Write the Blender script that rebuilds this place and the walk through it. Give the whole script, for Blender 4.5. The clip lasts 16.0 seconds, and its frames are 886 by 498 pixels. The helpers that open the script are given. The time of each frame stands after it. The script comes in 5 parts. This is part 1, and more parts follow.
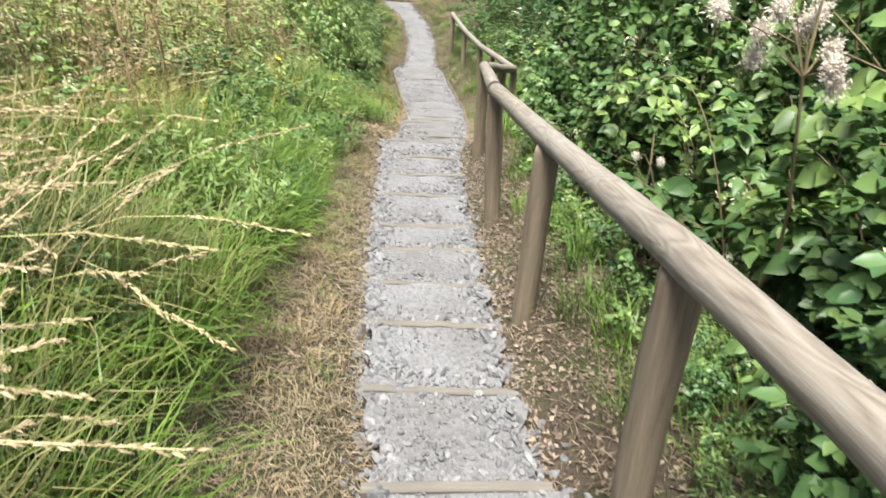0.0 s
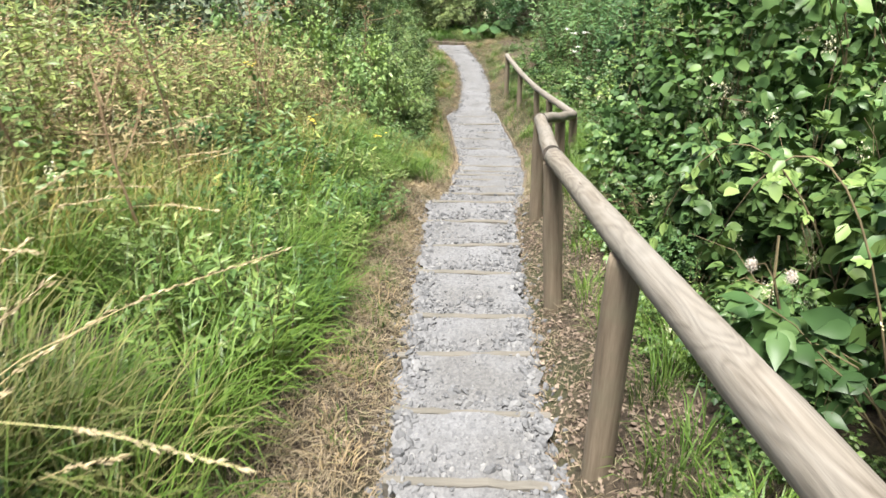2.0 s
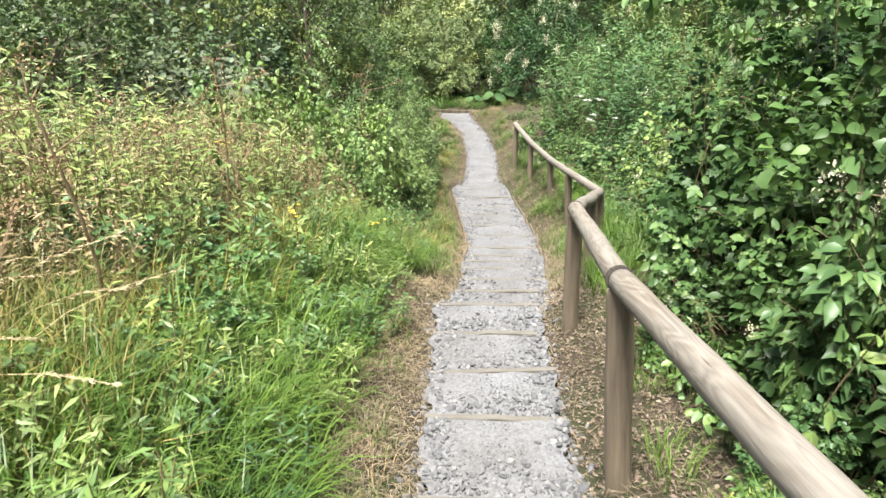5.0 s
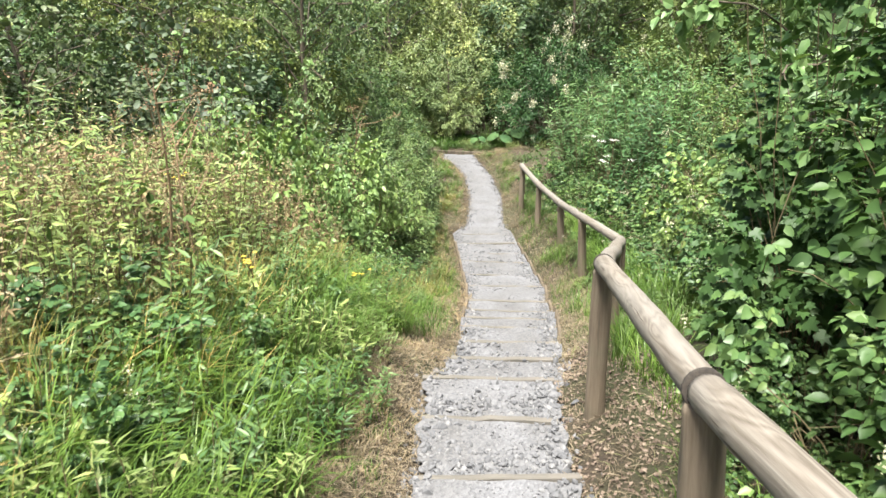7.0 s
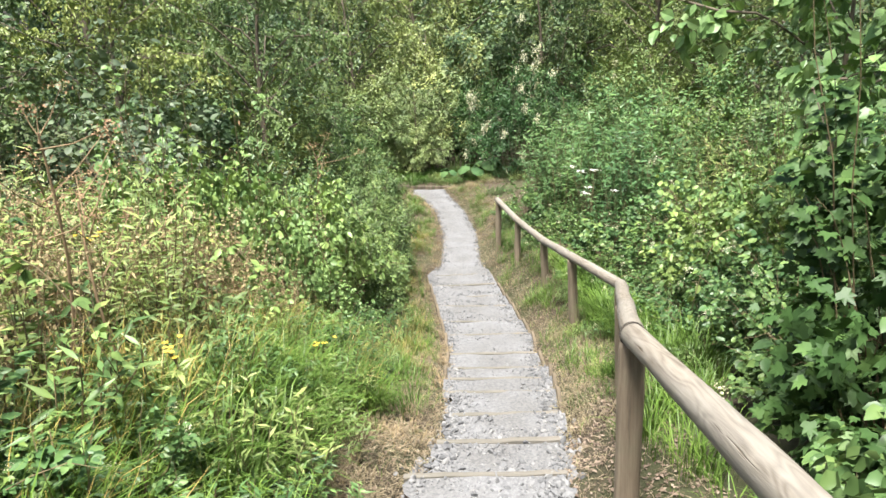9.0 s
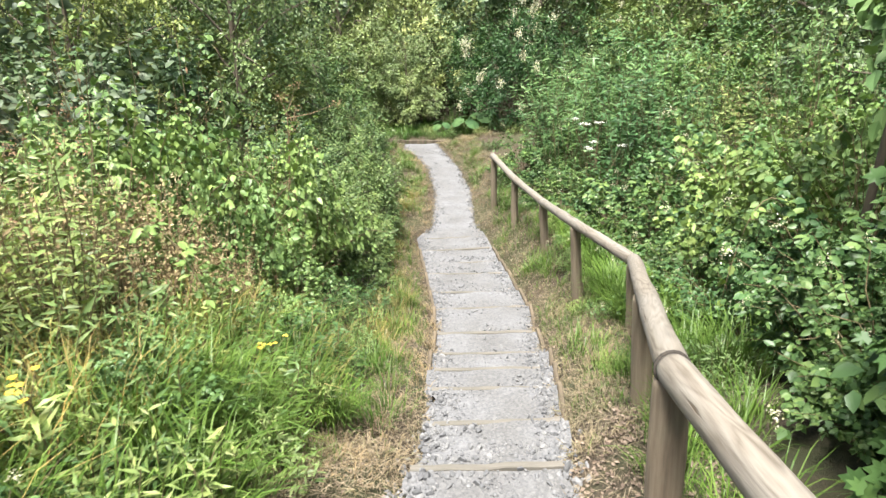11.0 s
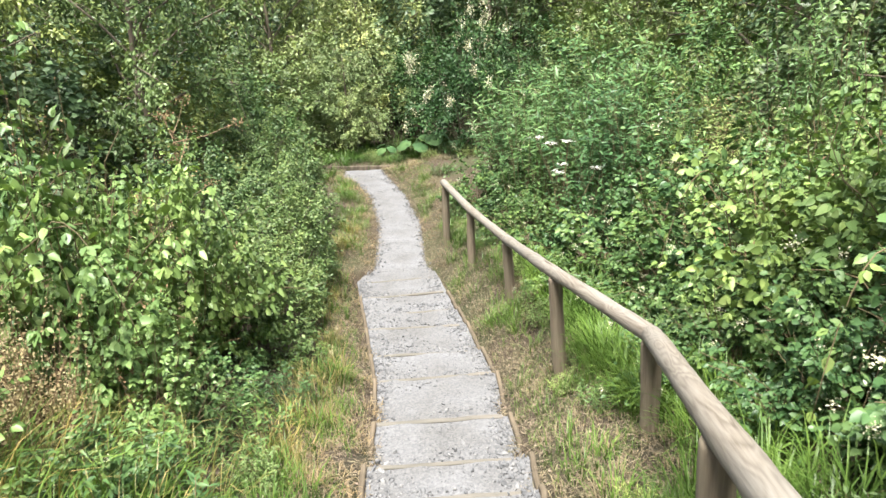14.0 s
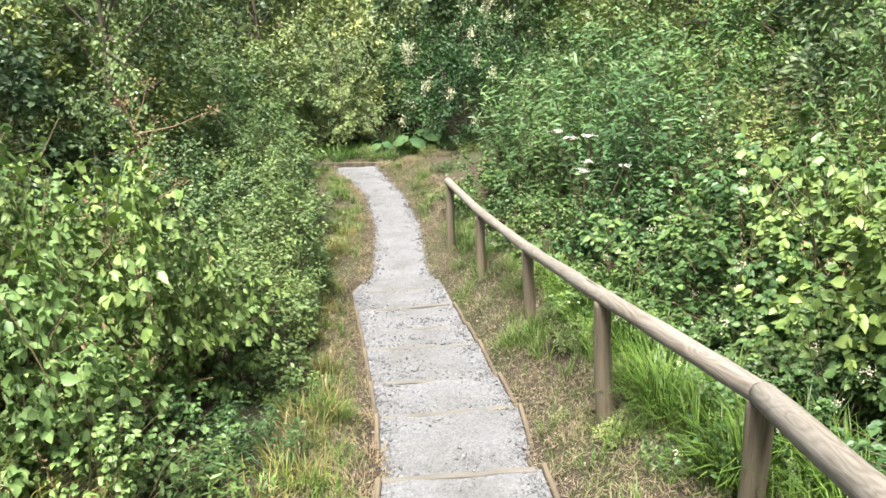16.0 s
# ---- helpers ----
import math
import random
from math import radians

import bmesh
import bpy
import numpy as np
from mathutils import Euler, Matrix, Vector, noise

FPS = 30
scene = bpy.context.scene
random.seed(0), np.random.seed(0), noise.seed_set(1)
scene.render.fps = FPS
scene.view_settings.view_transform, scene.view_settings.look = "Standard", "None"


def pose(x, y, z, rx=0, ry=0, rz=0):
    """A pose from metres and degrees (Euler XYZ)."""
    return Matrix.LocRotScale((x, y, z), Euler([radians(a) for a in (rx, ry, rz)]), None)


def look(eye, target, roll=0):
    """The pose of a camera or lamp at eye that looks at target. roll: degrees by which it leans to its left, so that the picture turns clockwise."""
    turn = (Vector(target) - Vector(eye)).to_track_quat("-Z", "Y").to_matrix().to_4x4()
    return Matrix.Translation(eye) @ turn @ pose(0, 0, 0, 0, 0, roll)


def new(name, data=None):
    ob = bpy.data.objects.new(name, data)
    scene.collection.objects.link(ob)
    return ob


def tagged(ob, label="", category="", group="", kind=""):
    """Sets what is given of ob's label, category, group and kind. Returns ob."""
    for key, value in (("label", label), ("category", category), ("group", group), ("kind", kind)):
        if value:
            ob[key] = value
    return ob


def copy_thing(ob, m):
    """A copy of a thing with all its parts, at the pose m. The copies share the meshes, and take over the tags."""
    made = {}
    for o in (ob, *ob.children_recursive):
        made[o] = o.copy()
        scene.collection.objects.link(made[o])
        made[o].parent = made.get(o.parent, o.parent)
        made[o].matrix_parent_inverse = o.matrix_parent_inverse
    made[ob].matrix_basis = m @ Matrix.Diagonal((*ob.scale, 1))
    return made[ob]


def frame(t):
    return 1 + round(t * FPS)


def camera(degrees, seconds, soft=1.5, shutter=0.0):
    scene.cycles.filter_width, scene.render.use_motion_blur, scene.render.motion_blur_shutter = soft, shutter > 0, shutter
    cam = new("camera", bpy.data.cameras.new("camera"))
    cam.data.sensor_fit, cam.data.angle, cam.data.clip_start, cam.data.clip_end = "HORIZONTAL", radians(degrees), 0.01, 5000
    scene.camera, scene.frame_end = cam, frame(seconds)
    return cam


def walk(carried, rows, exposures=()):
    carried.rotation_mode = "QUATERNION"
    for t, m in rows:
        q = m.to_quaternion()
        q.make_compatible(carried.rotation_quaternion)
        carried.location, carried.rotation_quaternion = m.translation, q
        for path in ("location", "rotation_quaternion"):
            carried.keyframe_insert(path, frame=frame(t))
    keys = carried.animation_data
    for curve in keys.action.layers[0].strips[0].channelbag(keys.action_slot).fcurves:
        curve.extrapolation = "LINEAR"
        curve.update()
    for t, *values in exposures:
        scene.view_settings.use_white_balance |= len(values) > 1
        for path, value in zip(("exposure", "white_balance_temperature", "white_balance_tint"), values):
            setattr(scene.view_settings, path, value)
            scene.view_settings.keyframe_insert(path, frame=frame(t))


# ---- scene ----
cam = camera(66.0, 16.0, 1.5, 0.4)
PATH = [
    (0, (-0.138, -6.573, 2.829), (-0.024, -4.887, 1.76), 4.4),
    (0.5, (-0.071, -6.446, 2.857), (-0.126, -4.725, 1.841), 2.1),
    (1, (-0.055, -6.248, 2.794), (-0.241, -4.502, 1.835), 2.3),
    (1.5, (-0.024, -5.996, 2.776), (-0.205, -4.248, 1.823), 2.2),
    (2, (-0.036, -5.773, 2.733), (-0.109, -4.034, 1.746), -0.1),
    (2.5, (-0.007, -5.53, 2.687), (-0.06, -3.774, 1.73), -0.8),
    (3, (-0.031, -5.357, 2.652), (-0.049, -3.588, 1.72), -0.5),
    (3.5, (-0.027, -5.105, 2.63), (-0.115, -3.295, 1.783), 0.7),
    (4, (-0.07, -4.945, 2.601), (-0.15, -3.126, 1.772), -0.8),
    (6.5, (-0.166, -3.971, 2.309), (-0.256, -2.122, 1.551), -0.6),
    (7, (-0.129, -3.729, 2.233), (-0.222, -1.861, 1.526), 0.0),
    (7.5, (-0.147, -3.542, 2.24), (-0.193, -1.674, 1.527), -0.9),
    (8, (-0.152, -3.316, 2.148), (-0.201, -1.417, 1.523), -0.2),
    (8.5, (-0.146, -3.1, 2.129), (-0.2, -1.188, 1.548), -0.1),
    (9, (-0.199, -2.932, 2.11), (-0.208, -1.03, 1.491), -1.5),
    (11.5, (-0.047, -1.847, 1.911), (-0.052, 0.005, 1.156), -2.0),
    (12, (-0.021, -1.582, 1.85), (0.028, 0.291, 1.148), -1.9),
    (12.5, (-0.016, -1.284, 1.785), (0.055, 0.606, 1.135), -1.3),
    (13, (-0.031, -1.057, 1.739), (0.062, 0.814, 1.037), -2.9),
    (13.5, (0.029, -0.806, 1.612), (0.145, 1.07, 0.928), -1.8),
    (14, (0.039, -0.596, 1.622), (0.167, 1.278, 0.933), -2.2),
    (14.5, (-0.005, -0.389, 1.584), (0.098, 1.481, 0.885), -2.8),
    (15, (0.025, -0.123, 1.448), (0.092, 1.752, 0.754), -1.3),
    (15.5, (-0.022, 0.105, 1.465), (0.081, 1.981, 0.78), -1.2),
    (16, (-0.066, 0.253, 1.441), (0.09, 2.12, 0.741), -1.8),
]
walk(cam, [(t, look(e, a, r)) for t, e, a, r in PATH], [(0, 1.53), (2, 1.56), (4, 1.65), (7, 1.7), (9, 1.73), (16, 1.75)])

# ---- light ----
world = bpy.data.worlds.new("sky")
scene.world = world
world.use_nodes = True
wn = world.node_tree.nodes
sky = wn.new("ShaderNodeTexSky")
sky.sky_type = "NISHITA"
sky.sun_disc = False
sky.sun_elevation = radians(70)
sky.sun_rotation = radians(202)
sky.air_density, sky.dust_density, sky.ozone_density = 1.0, 4.0, 1.0
world.node_tree.links.new(sky.outputs[0], wn["Background"].inputs[0])
wn["Background"].inputs[1].default_value = 0.047
sun = new("sun", bpy.data.lights.new("sun", "SUN"))
sun.data.energy, sun.data.angle, sun.data.color = 4.1, radians(24), (1.0, 0.97, 0.92)
sun.matrix_world = look((0, 0, 20), (2.15, 5.8, 3.0))


# ---- materials ----
def nodes_of(name):
    m = bpy.data.materials.new(name)
    m.use_nodes = True
    return m, m.node_tree.nodes, m.node_tree.links, m.node_tree.nodes["Principled BSDF"]


def ramp(nodes, stops):
    r = nodes.new("ShaderNodeValToRGB")
    while len(r.color_ramp.elements) < len(stops):
        r.color_ramp.elements.new(0.5)
    for e, (p, c) in zip(r.color_ramp.elements, stops):
        e.position, e.color = p, (*c, 1)
    return r


def mix(nodes, links, kind, fac, a, b):
    n = nodes.new("ShaderNodeMixRGB")
    n.blend_type = kind
    for sock, v in zip(n.inputs, (fac, a, b)):
        if isinstance(v, (int, float)):
            sock.default_value = v
        elif isinstance(v, tuple):
            sock.default_value = (*v, 1)
        else:
            links.new(v, sock)
    return n.outputs[0]


def tex(nodes, links, scale, coord=None, detail=3.0, stretch=None, rough=0.55):
    n = nodes.new("ShaderNodeTexNoise")
    n.inputs["Scale"].default_value, n.inputs["Detail"].default_value, n.inputs["Roughness"].default_value = scale, detail, rough
    c = nodes.new("ShaderNodeTexCoord").outputs["Object"] if coord is None else coord
    if stretch:
        mp = nodes.new("ShaderNodeMapping")
        mp.inputs["Scale"].default_value = stretch
        links.new(c, mp.inputs[0])
        c = mp.outputs[0]
    links.new(c, n.inputs["Vector"])
    return n.outputs["Fac"]


def bump(nodes, links, b, height, strength, dist):
    n = nodes.new("ShaderNodeBump")
    n.inputs["Strength"].default_value, n.inputs["Distance"].default_value = strength, dist
    links.new(height, n.inputs["Height"])
    links.new(n.outputs[0], b.inputs["Normal"])


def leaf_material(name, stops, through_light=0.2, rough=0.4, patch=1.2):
    """Leaf: colour varies leaf by leaf, plant by plant and in patches, with bright and shaded clumps painted in; light
    passes through.
    """
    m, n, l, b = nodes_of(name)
    geo, info = n.new("ShaderNodeNewGeometry"), n.new("ShaderNodeObjectInfo")
    r = ramp(n, stops)
    spread_less = n.new("ShaderNodeMapRange")
    spread_less.inputs["To Min"].default_value, spread_less.inputs["To Max"].default_value = 0.24, 0.84
    l.new(geo.outputs["Random Per Island"], spread_less.inputs["Value"])
    l.new(spread_less.outputs[0], r.inputs[0])
    big = tex(n, l, patch, geo.outputs["Position"], 2.0)
    tone = ramp(n, [(0.32, (0.74, 0.76, 0.76)), (0.68, (1.2, 1.13, 1.06))])
    l.new(big, tone.inputs[0])
    c = mix(n, l, "MULTIPLY", 1.0, r.outputs[0], tone.outputs[0])
    # Finer noise paints bright and shaded clumps into the leaf colour for contrast.
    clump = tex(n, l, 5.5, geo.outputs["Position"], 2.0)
    clump_shade = ramp(n, [(0.36, (0.7, 0.74, 0.74)), (0.5, (0.98, 0.98, 0.98)), (0.66, (1.2, 1.17, 1.1))])
    l.new(clump, clump_shade.inputs[0])
    c = mix(n, l, "MULTIPLY", 1.0, c, clump_shade.outputs[0])
    plant = ramp(n, [(0.0, (0.72, 0.82, 0.86)), (0.5, (1.0, 1.0, 1.0)), (1.0, (1.22, 1.12, 0.95))])
    l.new(info.outputs["Random"], plant.inputs[0])
    c = mix(n, l, "MULTIPLY", 1.0, c, plant.outputs[0])
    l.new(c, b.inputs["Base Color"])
    b.inputs["Roughness"].default_value = rough
    b.inputs["Specular IOR Level"].default_value = 0.32
    t = n.new("ShaderNodeBsdfTranslucent")
    warm = mix(n, l, "MULTIPLY", 1.0, c, (1.15, 1.15, 0.6))
    l.new(warm, t.inputs[0])
    mx = n.new("ShaderNodeMixShader")
    mx.inputs[0].default_value = through_light * 0.6
    l.new(b.outputs[0], mx.inputs[1])
    l.new(t.outputs[0], mx.inputs[2])
    l.new(mx.outputs[0], n["Material Output"].inputs[0])
    return m


def bark_material(name, dark, light, scale=14.0, stretch=(1, 1, 0.12)):
    m, n, l, b = nodes_of(name)
    grain = tex(n, l, scale, None, 5.0, stretch, 0.65)
    big = tex(n, l, 3.0, None, 3.0)
    r = ramp(n, [(0.3, dark), (0.68, light)])
    l.new(grain, r.inputs[0])
    tone = ramp(n, [(0.3, (0.72, 0.74, 0.7)), (0.7, (1.12, 1.1, 1.06))])
    l.new(big, tone.inputs[0])
    l.new(mix(n, l, "MULTIPLY", 1.0, r.outputs[0], tone.outputs[0]), b.inputs["Base Color"])
    b.inputs["Roughness"].default_value = 0.85
    bump(n, l, b, grain, 0.5, 0.006)
    return m


def log_material():
    """Weathered peeled log: silver-grey and tan, long grain, knots and drying cracks."""
    m, n, l, b = nodes_of("weathered_log")
    co = n.new("ShaderNodeTexCoord").outputs["Object"]
    figure = tex(n, l, 13.0, co, 1.5, (1, 1, 0.16), 0.4)
    figure.node.inputs["Distortion"].default_value = 0.6
    many = n.new("ShaderNodeMath")
    many.operation, many.inputs[1].default_value = "MULTIPLY", 11.0
    l.new(figure, many.inputs[0])
    rings = n.new("ShaderNodeMath")
    rings.operation, rings.inputs[1].default_value = "PINGPONG", 0.5
    l.new(many.outputs[0], rings.inputs[0])
    grain = tex(n, l, 70.0, co, 5.0, (1, 1, 0.05), 0.7)
    base = ramp(n, [(0.2, (0.115, 0.095, 0.071)), (0.42, (0.225, 0.196, 0.157)), (0.66, (0.305, 0.278, 0.235))])
    l.new(mix(n, l, "MIX", 0.6, rings.outputs[0], grain), base.inputs[0])
    blotch = tex(n, l, 9.0, co, 4.0, (1, 1, 0.12))
    grey = ramp(n, [(0.38, (0.0, 0.0, 0.0)), (0.62, (1, 1, 1))])
    l.new(blotch, grey.inputs[0])
    c = mix(n, l, "MIX", grey.outputs[0], base.outputs[0], (0.285, 0.273, 0.248))
    c = mix(n, l, "MIX", 0.5, base.outputs[0], c)
    crack = tex(n, l, 30.0, co, 3.0, (1, 1, 0.05), 0.55)
    ck = ramp(n, [(0.30, (1, 1, 1)), (0.335, (0, 0, 0))])
    l.new(crack, ck.inputs[0])
    c = mix(n, l, "MIX", ck.outputs[0], c, (0.10, 0.075, 0.05))
    l.new(c, b.inputs["Base Color"])
    b.inputs["Roughness"].default_value = 0.78
    h = mix(n, l, "SUBTRACT", 0.8, grain, ck.outputs[0])
    bump(n, l, b, h, 0.5, 0.004)
    return m


def post_material():
    m, n, l, b = nodes_of("post_wood")
    co = n.new("ShaderNodeTexCoord").outputs["Object"]
    grain = tex(n, l, 40.0, co, 5.0, (1, 1, 0.06), 0.7)
    base = ramp(n, [(0.25, (0.11, 0.083, 0.056)), (0.7, (0.275, 0.22, 0.155))])
    l.new(grain, base.inputs[0])
    blotch = tex(n, l, 7.0, co, 4.0)
    alg = ramp(n, [(0.45, (0, 0, 0)), (0.75, (0.5, 0.5, 0.5))])
    l.new(blotch, alg.inputs[0])
    l.new(mix(n, l, "MIX", alg.outputs[0], base.outputs[0], (0.17, 0.17, 0.11)), b.inputs["Base Color"])
    b.inputs["Roughness"].default_value = 0.85
    bump(n, l, b, grain, 0.5, 0.004)
    return m


def stone_material():
    m, n, l, b = nodes_of("crushed_limestone")
    geo = n.new("ShaderNodeNewGeometry")
    r = ramp(n, [(0.0, (0.115, 0.117, 0.121)), (0.3, (0.15, 0.152, 0.156)), (0.7, (0.185, 0.187, 0.19)), (1.0, (0.245, 0.244, 0.24))])
    l.new(geo.outputs["Random Per Island"], r.inputs[0])
    sp = tex(n, l, 60.0, None, 4.0)
    tone = ramp(n, [(0.3, (0.8, 0.8, 0.8)), (0.7, (1.1, 1.1, 1.1))])
    l.new(sp, tone.inputs[0])
    l.new(mix(n, l, "MULTIPLY", 1.0, r.outputs[0], tone.outputs[0]), b.inputs["Base Color"])
    b.inputs["Roughness"].default_value = 0.9
    bump(n, l, b, sp, 0.4, 0.003)
    return m


def fines_material():
    """Trodden limestone dust and chips between the larger stones."""
    m, n, l, b = nodes_of("limestone_fines")
    v = n.new("ShaderNodeTexVoronoi")
    v.inputs["Scale"].default_value = 75.0
    l.new(n.new("ShaderNodeTexCoord").outputs["Object"], v.inputs["Vector"])
    chips = ramp(n, [(0.0, (0.12, 0.122, 0.126)), (1.0, (0.215, 0.217, 0.219))])
    l.new(v.outputs["Color"], chips.inputs[0])
    big = tex(n, l, 2.6, None, 4.0)
    tone = ramp(n, [(0.3, (0.78, 0.76, 0.73)), (0.68, (1.06, 1.06, 1.07))])
    l.new(big, tone.inputs[0])
    l.new(mix(n, l, "MULTIPLY", 1.0, chips.outputs[0], tone.outputs[0]), b.inputs["Base Color"])
    b.inputs["Roughness"].default_value = 0.95
    bump(n, l, b, v.outputs["Distance"], 0.7, 0.006)
    return m


def ground_material():
    """Bare soil with leaf litter, straw and moss."""
    m, n, l, b = nodes_of("soil")
    fine = tex(n, l, 55.0, None, 6.0, None, 0.7)
    r = ramp(n, [(0.3, (0.03, 0.023, 0.016)), (0.55, (0.085, 0.064, 0.042)), (0.75, (0.165, 0.128, 0.085))])
    l.new(fine, r.inputs[0])
    big = tex(n, l, 1.7, None, 4.0)
    g = ramp(n, [(0.42, (0, 0, 0)), (0.6, (0.8, 0.8, 0.8))])
    l.new(big, g.inputs[0])
    l.new(mix(n, l, "MIX", g.outputs[0], r.outputs[0], (0.05, 0.06, 0.022)), b.inputs["Base Color"])
    b.inputs["Roughness"].default_value = 1.0
    bump(n, l, b, fine, 0.8, 0.02)
    return m


def plain(name, stops, rough=0.8, through_light=0.0):
    if through_light:
        return leaf_material(name, stops, through_light, rough)
    m, n, l, b = nodes_of(name)
    r = ramp(n, stops)
    l.new(n.new("ShaderNodeNewGeometry").outputs["Random Per Island"], r.inputs[0])
    sp = tex(n, l, 30.0, None, 4.0)
    tone = ramp(n, [(0.3, (0.8, 0.8, 0.8)), (0.7, (1.12, 1.12, 1.12))])
    l.new(sp, tone.inputs[0])
    l.new(mix(n, l, "MULTIPLY", 1.0, r.outputs[0], tone.outputs[0]), b.inputs["Base Color"])
    b.inputs["Roughness"].default_value = rough
    return m


LOG, POST, STONE, FINES, SOIL = log_material(), post_material(), stone_material(), fines_material(), ground_material()
BARK = bark_material("bark", (0.06, 0.048, 0.035), (0.19, 0.155, 0.115))
CANE = bark_material("cane", (0.10, 0.075, 0.04), (0.21, 0.17, 0.09), 30.0)
DRYSTEM = bark_material("dry_stem", (0.15, 0.095, 0.055), (0.37, 0.26, 0.155), 30.0)
DUSTY = bark_material("dusty_board", (0.12, 0.108, 0.094), (0.205, 0.19, 0.168), 40.0, (0.06, 1, 1))
BOARD = bark_material("sawn_board", (0.085, 0.064, 0.043), (0.19, 0.152, 0.108), 40.0, (0.06, 1, 1))
CUTHAY = plain("cut_hay", [(0.0, (0.16, 0.125, 0.082)), (0.5, (0.275, 0.222, 0.145)), (0.9, (0.37, 0.305, 0.205)), (1.0, (0.24, 0.25, 0.11))], 0.8)
JOINTDARK = bark_material("rusty_iron", (0.025, 0.022, 0.02), (0.08, 0.065, 0.052), 60.0, (1, 1, 1))
STRAW = plain("straw", [(0.0, (0.22, 0.165, 0.075)), (0.5, (0.38, 0.30, 0.15)), (0.85, (0.52, 0.43, 0.24)), (1.0, (0.30, 0.33, 0.10))], 0.75)
SEED = plain("seed_head", [(0.0, (0.31, 0.245, 0.13)), (1.0, (0.50, 0.42, 0.26))], 0.75)
LITTER = plain("dead_leaf", [(0.0, (0.115, 0.082, 0.06)), (0.5, (0.215, 0.16, 0.118)), (1.0, (0.335, 0.265, 0.2))], 0.85)
RUST = plain("dried_flower", [(0.0, (0.17, 0.095, 0.05)), (1.0, (0.36, 0.235, 0.125))], 0.8)
PETAL = plain("white_petal", [(0.0, (0.66, 0.66, 0.58)), (1.0, (0.82, 0.81, 0.75))], 0.6)
CREAM = plain("cream_flower", [(0.0, (0.48, 0.46, 0.26)), (0.6, (0.64, 0.62, 0.42)), (1.0, (0.72, 0.70, 0.58))], 0.7)
FLUFF = plain("seed_fluff", [(0.0, (0.56, 0.47, 0.39)), (1.0, (0.78, 0.72, 0.64))], 0.9)
GRASS = leaf_material("grass_blade", [(0.0, (0.055, 0.11, 0.022)), (0.55, (0.10, 0.19, 0.037)), (0.85, (0.16, 0.255, 0.062)), (1.0, (0.33, 0.30, 0.13))], 0.28)
DRYGRASS = leaf_material("dry_grass_blade", [(0.0, (0.10, 0.145, 0.035)), (0.4, (0.21, 0.215, 0.07)), (0.75, (0.35, 0.29, 0.125)), (1.0, (0.47, 0.38, 0.20))], 0.25)
BRAMBLE = leaf_material("bramble_leaf", [(0.0, (0.05, 0.105, 0.034)), (0.5, (0.097, 0.182, 0.065)), (0.88, (0.175, 0.27, 0.088)), (0.975, (0.26, 0.34, 0.115)), (1.0, (0.42, 0.34, 0.09))])
DARKLEAF = leaf_material("vine_leaf", [(0.0, (0.034, 0.078, 0.027)), (0.6, (0.06, 0.13, 0.042)), (0.95, (0.11, 0.205, 0.062)), (1.0, (0.23, 0.31, 0.09))], 0.2, 0.5)
FRESH = leaf_material("fresh_leaf", [(0.0, (0.105, 0.185, 0.062)), (0.6, (0.205, 0.325, 0.112)), (0.95, (0.295, 0.405, 0.165)), (1.0, (0.39, 0.40, 0.17))], 0.25)
PALE = leaf_material("pale_tree_leaf", [(0.0, (0.20, 0.27, 0.11)), (0.6, (0.33, 0.41, 0.18)), (1.0, (0.45, 0.50, 0.25))], 0.22)
YELLOW = plain("yellow_petal", [(0.0, (0.62, 0.44, 0.04)), (1.0, (0.75, 0.58, 0.08))], 0.6)
DRYLEAF = plain("dry_leaf", [(0.0, (0.18, 0.13, 0.06)), (0.5, (0.30, 0.235, 0.11)), (1.0, (0.42, 0.36, 0.185))], 0.8)
BUTTER = leaf_material("butterbur_leaf", [(0.0, (0.045, 0.10, 0.035)), (1.0, (0.07, 0.14, 0.05))], 0.1, 0.8)
SMALL = leaf_material("small_leaf", [(0.0, (0.06, 0.115, 0.045)), (0.6, (0.13, 0.21, 0.075)), (1.0, (0.26, 0.33, 0.14))], 0.2, 0.45)
WEED = leaf_material("weed_leaf", [(0.0, (0.13, 0.20, 0.07)), (0.5, (0.215, 0.305, 0.105)), (0.82, (0.295, 0.37, 0.15)), (1.0, (0.37, 0.33, 0.18))], 0.22)
WILLOW = leaf_material("willow_leaf", [(0.0, (0.10, 0.155, 0.055)), (0.6, (0.19, 0.26, 0.09)), (1.0, (0.29, 0.35, 0.14))], 0.22)
HAY = leaf_material("trodden_hay", [(0.0, (0.14, 0.108, 0.066)), (0.5, (0.255, 0.2, 0.12)), (0.8, (0.34, 0.275, 0.168)), (1.0, (0.23, 0.24, 0.09))], 0.12, 0.7)
BROADLEAF = leaf_material("broad_leaf", [(0.0, (0.036, 0.082, 0.028)), (0.5, (0.078, 0.148, 0.05)), (1.0, (0.16, 0.25, 0.088))], 0.25)
BLUEGREEN = leaf_material("bluish_leaf", [(0.0, (0.058, 0.125, 0.052)), (0.6, (0.12, 0.235, 0.09)), (1.0, (0.21, 0.34, 0.135))], 0.2)
HAZEL = leaf_material("hazel_leaf", [(0.0, (0.06, 0.088, 0.054)), (0.6, (0.115, 0.16, 0.092)), (1.0, (0.20, 0.25, 0.15))], 0.18, 0.5)
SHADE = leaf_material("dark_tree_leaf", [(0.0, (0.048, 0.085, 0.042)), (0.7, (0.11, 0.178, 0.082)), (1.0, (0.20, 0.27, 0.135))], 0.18)


